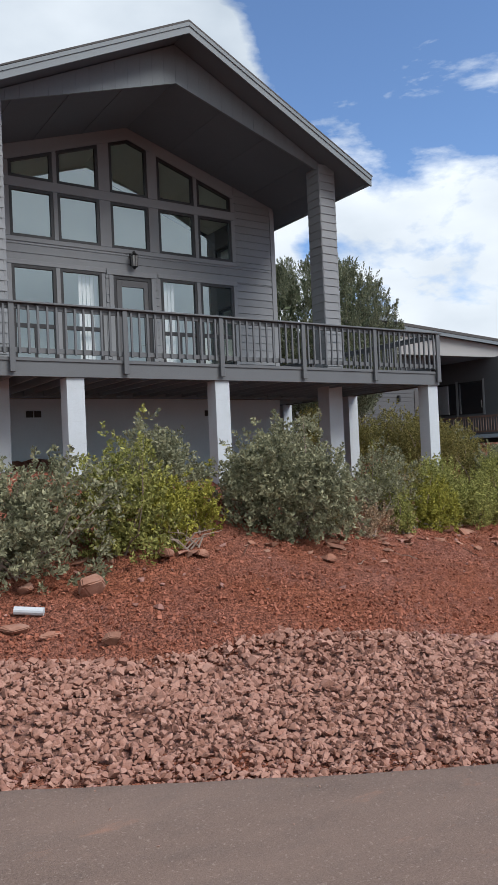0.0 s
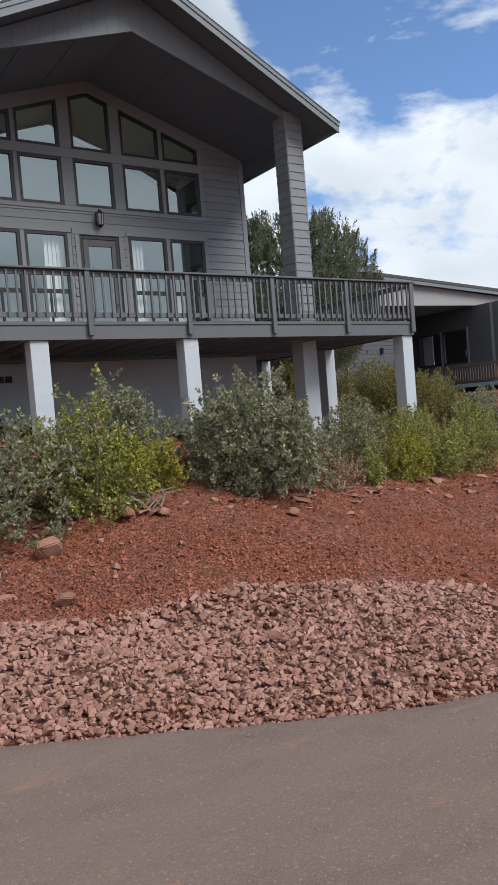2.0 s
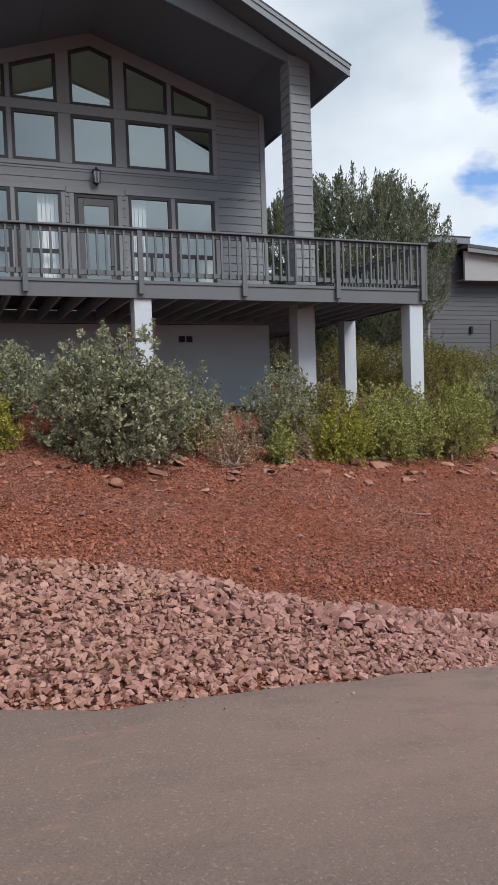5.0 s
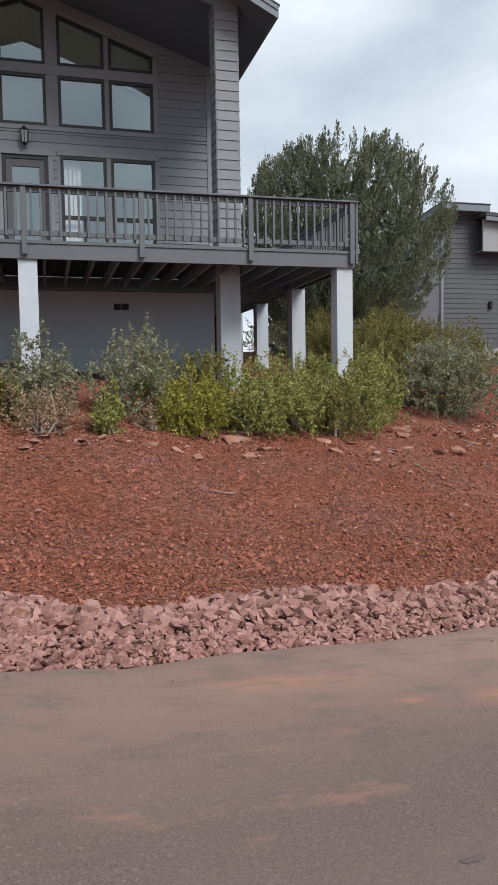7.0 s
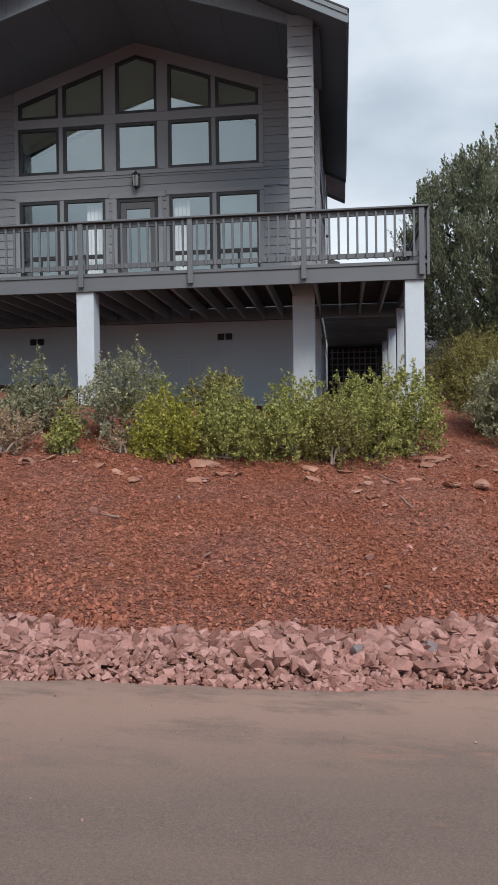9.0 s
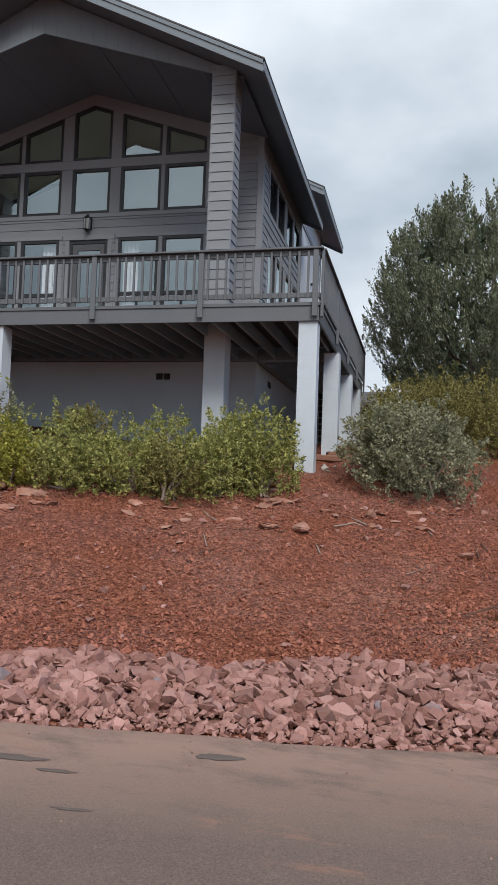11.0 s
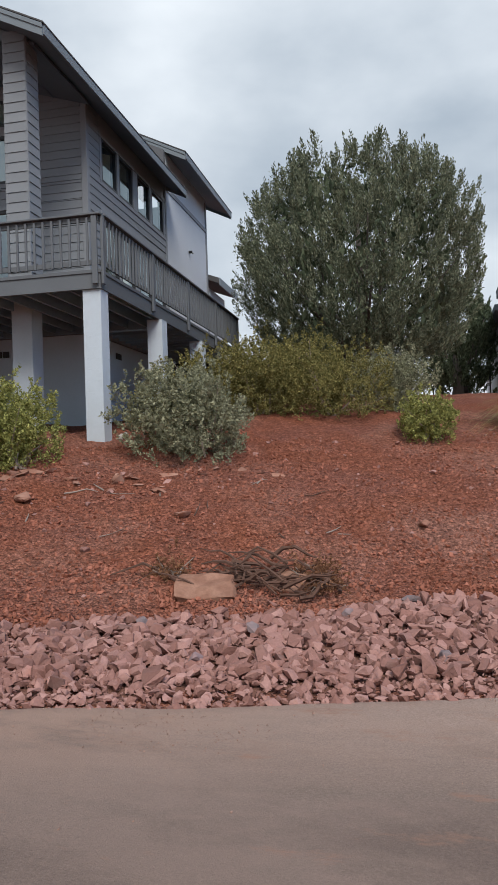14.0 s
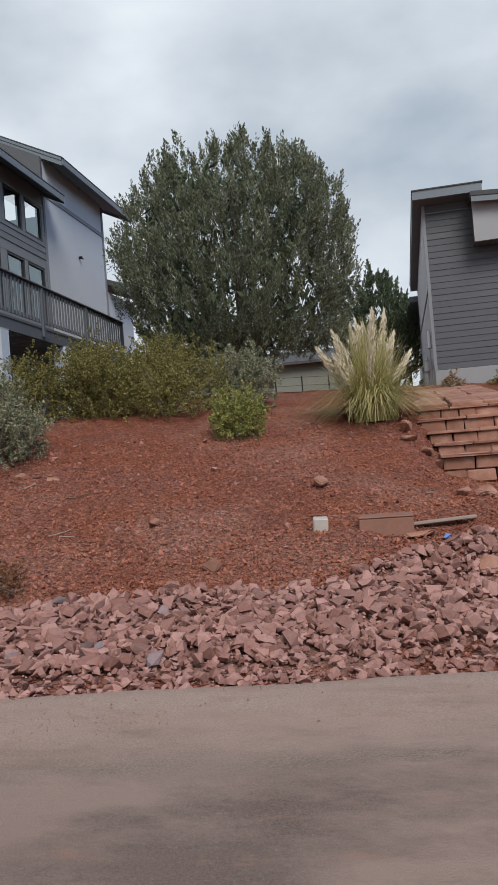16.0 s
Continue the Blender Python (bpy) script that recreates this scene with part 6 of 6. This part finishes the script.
def broken_slab(x, y, lx, ly, lz, seed, tilt, turn, label):
    """A split sandstone slab with chipped corners, half sunk in the bank."""
    q = random.Random(seed)
    bm = bmesh.new()
    bmesh.ops.create_cube(bm, size=1)
    bmesh.ops.subdivide_edges(bm, edges=list(bm.edges), cuts=2, use_grid_fill=True)
    for v in bm.verts:
        out = Vector((v.co.x, v.co.y, 0)).length
        v.co = Vector((v.co.x * lx, v.co.y * ly, v.co.z * lz)) * (1.0 - 0.45 * max(0.0, out - 0.45))
        v.co += Vector((q.uniform(-1, 1) * 0.08 * lx, q.uniform(-1, 1) * 0.08 * ly, q.uniform(-1, 1) * 0.16 * lz))
    bmesh.ops.bevel(bm, geom=list(bm.edges), offset=0.006, segments=1, affect="EDGES")
    me = bpy.data.meshes.new("slab")
    bm.to_mesh(me)
    bm.free()
    me.materials.append(M_BUFF)
    ob = new("stone_slab", me)
    ob.matrix_basis = pose(x, y, land_z(x, y) + lz * 0.02, tilt, 3, turn)
    return tagged(ob, label, "stone slab")


broken_slab(13.86, 8.06, 0.58, 0.40, 0.18, 6, 24, 12, "tilted buff sandstone slab beside dead roots")
broken_slab(14.62, 8.40, 0.36, 0.30, 0.20, 9, 28, -22, "small red-brown slab among dead roots")

# dead roots and branches heaped beside the slab
roots = thing("dead_roots", "heap of dead brown roots and branches beside a slab", "dead branches", (14.3, 8.2, land_z(14.3, 8.2)))
q = random.Random(4)
for k in range(58):
    x0, y0 = 14.36 + q.gauss(0, 0.38), 8.30 + q.gauss(0, 0.15)
    a, ln = q.uniform(-0.6, 3.7), q.uniform(0.3, 0.75)
    pts = [Vector((x0, y0, land_z(x0, y0) + q.uniform(0.0, 0.12)))]
    for s in range(4):
        a += q.uniform(-0.5, 0.5)
        pts.append(pts[-1] + Vector((math.cos(a), math.sin(a) * 0.5, q.uniform(-0.1, 0.75) if s < 2 else q.uniform(-0.6, 0.3))) * ln / 4)
        pts[-1].z = max(pts[-1].z, land_z(pts[-1].x, pts[-1].y) + 0.01)
    bm = bmesh.new()
    r = q.uniform(0.008, 0.028)
    tube(bm, pts, [r, r * 0.9, r * 0.75, r * 0.5, r * 0.25], 5)
    part("branch", bm, M_DEADWOOD, roots)
snag = thing("dead_branch", "pale bare dead branch beside a boulder", "dead branch", (0.95, 8.7, land_z(0.95, 8.7)))
for k in range(12):
    x0, y0 = 0.85 + q.gauss(0, 0.12), 8.7 + q.gauss(0, 0.08)
    a, ln = q.uniform(-0.9, 4.0), q.uniform(0.25, 0.55)
    p0 = Vector((x0, y0, land_z(x0, y0)))
    p1 = p0 + Vector((math.cos(a) * 0.4, math.sin(a) * 0.2, 0.35)) * ln
    bm = bmesh.new()
    tube(bm, [p0, p1, p1 + Vector((math.cos(a + 0.5), math.sin(a) * 0.4, 0.15)) * ln * 0.5], [0.014, 0.010, 0.003], 5)
    part("branch", bm, M_TWIG, snag)
# sticks strewn on the bank
for k in range(34):
    x0 = q.uniform(9.2, 15.5) if k < 22 else q.uniform(-2, 20)
    y0 = (float(road_edge(x0)) + q.uniform(3.8, 6.2)) if k < 26 else float(road_edge(x0)) + q.uniform(2.9, 6)
    a, ln, r = q.uniform(0, 3.1), q.uniform(0.12, 0.45), q.uniform(0.004, 0.011)
    pts = []
    for s in range(4):
        px, py = x0 + math.cos(a) * ln * s / 3, y0 + math.sin(a) * ln * s / 3 + q.uniform(-0.02, 0.02)
        pts.append((px, py, land_z(px, py) + 0.012 + q.uniform(0, 0.015)))
    bm = bmesh.new()
    tube(bm, pts, [r, r, r * 0.8, r * 0.4], 5)
    me = bpy.data.meshes.new("stick")
    bm.to_mesh(me)
    bm.free()
    me.materials.append(M_TWIG if k % 2 else M_DEADWOOD)
    tagged(new("stick", me), "dry broken stick lying on the red soil", "stick", "sticks on the bank")

# timber and pale stones beside the corner pier
M_TIMBER = surface("rust_brown_timber", (0.20, 0.095, 0.06), 0.85, 0.2, 30, 0.2, 3, 0.4, 50, stretch=(0.3, 1, 1))
for tx, ty, ln, rz in ((10.95, 14.75, 1.0, 12), (11.05, 15.05, 0.8, 24)):
    log = new("timber", box_mesh(ln, 0.14, 0.12, M_TIMBER, 0.02))
    log.matrix_basis = pose(tx, ty, land_z(tx, ty) + 0.05, 0, 2, rz)
    tagged(log, "rust-brown timber offcut lying under the deck's edge", "timber", "timber by the pier")
for k, (tx, ty, s) in enumerate(((10.80, 13.75, 0.16), (10.86, 13.45, 0.13), (10.75, 14.05, 0.12), (10.95, 13.95, 0.10))):
    stone = new("pale_stone", mesh_of("pale_stone", ROCKS[k + 3][0] * s, ROCKS[k + 3][1], M_CHALK))
    stone.matrix_basis = pose(tx, ty, land_z(tx, ty) + 0.04, 10, 5, 50 * k)
    tagged(stone, "pale grey stone lying beside the white pier", "stone", "pale stones by the pier")

# small things on the bank
z = land_z(-1.35, 7.85)
bm = bmesh.new()
tube(bm, [(-1.52, 7.92, z + 0.06), (-1.26, 7.78, z + 0.03)], [0.042, 0.042], 12)
pipe = new("pipe_offcut", bpy.data.meshes.new("pipe_offcut"))
bm.to_mesh(pipe.data)
bm.free()
pipe.data.materials.append(M_PVC)
tagged(pipe, "short grey plastic pipe offcut lying in the soil", "pipe")
valve = thing("valve_box", "reddish-brown irrigation valve box half sunk in the bank", "utility box", (18.62, 10.35, -0.3))
z = land_z(18.6, 10.4)
M_BOXBROWN = surface("rusty_box", (0.235, 0.115, 0.08), 0.8, 0.12, 30, 0.2, 4, 0.3, 50)
bar("box", valve, 18.32, 18.92, 10.25, 10.65, z - 0.2, z + 0.12, M_BOXBROWN, 0.012)
bar("lid", valve, 18.315, 18.925, 10.245, 10.655, z + 0.12, z + 0.14, M_BOXBROWN, 0.008)
z = land_z(17.9, 10.15)
block = new("white_block", box_mesh(0.165, 0.14, 0.17, M_CHALK, 0.012))
block.matrix_basis = pose(17.9, 10.2, z + 0.06, 8, 3, 10)
tagged(block, "small off-white block stuck in the soil", "block")
z = land_z(19.15, 10.35)
plank = new("weathered_plank", box_mesh(0.72, 0.14, 0.035, M_TWIG, 0.006))
plank.matrix_basis = pose(19.25, 10.55, z + 0.10, -4, -3, 8)
tagged(plank, "weathered grey-brown plank lying on the soil", "plank")
M_BLUE = surface("blue_plastic", (0.12, 0.20, 0.45), 0.5, 0.1, 20, 0.2, 10, 0.3, 40)
v, f = CLODS[2]
rag = new("blue_scrap", mesh_of("blue_scrap", v * 0.12, f, M_BLUE))
rag.matrix_basis = pose(19.25, 10.0, land_z(19.25, 10.0) + 0.05, 20, 10, 40)
tagged(rag, "crumpled scrap of blue plastic among the rocks", "scrap")


# grit and pebbles washed onto the road's edge
n = 1300
cx = rr.uniform(-4, 23, n)
cy = road_edge(cx) - np.abs(rr.normal(0, 0.22, n)) - rr.uniform(0, 1, n) ** 6 * 2.5
csize = 0.006 + 0.02 * rr.uniform(0, 1, n) ** 4
gx, gy = rr.uniform(13.5, 23, 16000), rr.uniform(0, 1, 16000)
gy = road_edge(gx) - 0.1 - gy * 3.4
drifts = np.array([noise.noise(Vector((a * 0.55, b * 1.1, 7.0))) for a, b in zip(gx, gy)])
take = (drifts > 0.10) & (rr.uniform(0, 1, len(gx)) < np.clip((drifts - 0.10) * 5, 0, 0.9))
cx, cy = np.concatenate([cx, gx[take]]), np.concatenate([cy, gy[take]])
csize = np.concatenate([csize, 0.006 + 0.009 * rr.uniform(0, 1, take.sum()) ** 2])
tagged(new("road_grit", strew("road_grit", CLODS, np.stack([cx, cy, road_height(cx) + 0.032 + csize * 0.2], 1), csize, rr, M_DUST, 1.0)),
       "loose grit and pebbles at the road's edge", "grit", kind="stuff")


def stain(name, label, x, y, lx, ly, seed, mat, lift=0.0):
    """A thin uneven patch lying on the road."""
    n = 44
    ring = []
    for k in range(n):
        a = 2 * math.pi * k / n
        r = 1 + 0.45 * noise.noise(Vector((math.cos(a) * 1.9, math.sin(a) * 1.9, seed))) + 0.18 * noise.noise(Vector((math.cos(a) * 6, math.sin(a) * 6, seed)))
        ring.append((x + lx * r * math.cos(a), y + ly * r * math.sin(a) + 0.2 * lx * r * math.cos(a)))
    z = lambda px, py: float(road_height(px)) + float(np.interp(py - float(road_edge(px)), [-6.3, -5, -4, -3, -2, -1.2, -0.6, -0.25], [0, 0.02, 0.04, 0.045, 0.04, 0.035, 0.03, 0.025])) + 0.004 + lift
    v = [(x, y, z(x, y) + 0.002)] + [(px, py, z(px, py)) for px, py in ring]
    me = mesh_of(name, v, [(0, k + 1, (k + 1) % n + 1) for k in range(n)], mat)
    return tagged(new(name, me), label, "stain", "marks on the road")


for k, (sx, sy, lx, ly) in enumerate(((10.42, 3.86, 0.20, 0.035), (10.72, 3.80, 0.10, 0.02), (11.42, 4.32, 0.13, 0.045), (10.98, 3.45, 0.09, 0.012), (6.0, 1.3, 0.05, 0.015))):
    stain("wet_patch", "small dark damp patch on the asphalt", sx, sy, lx, ly, 3.0 + k, M_WET)
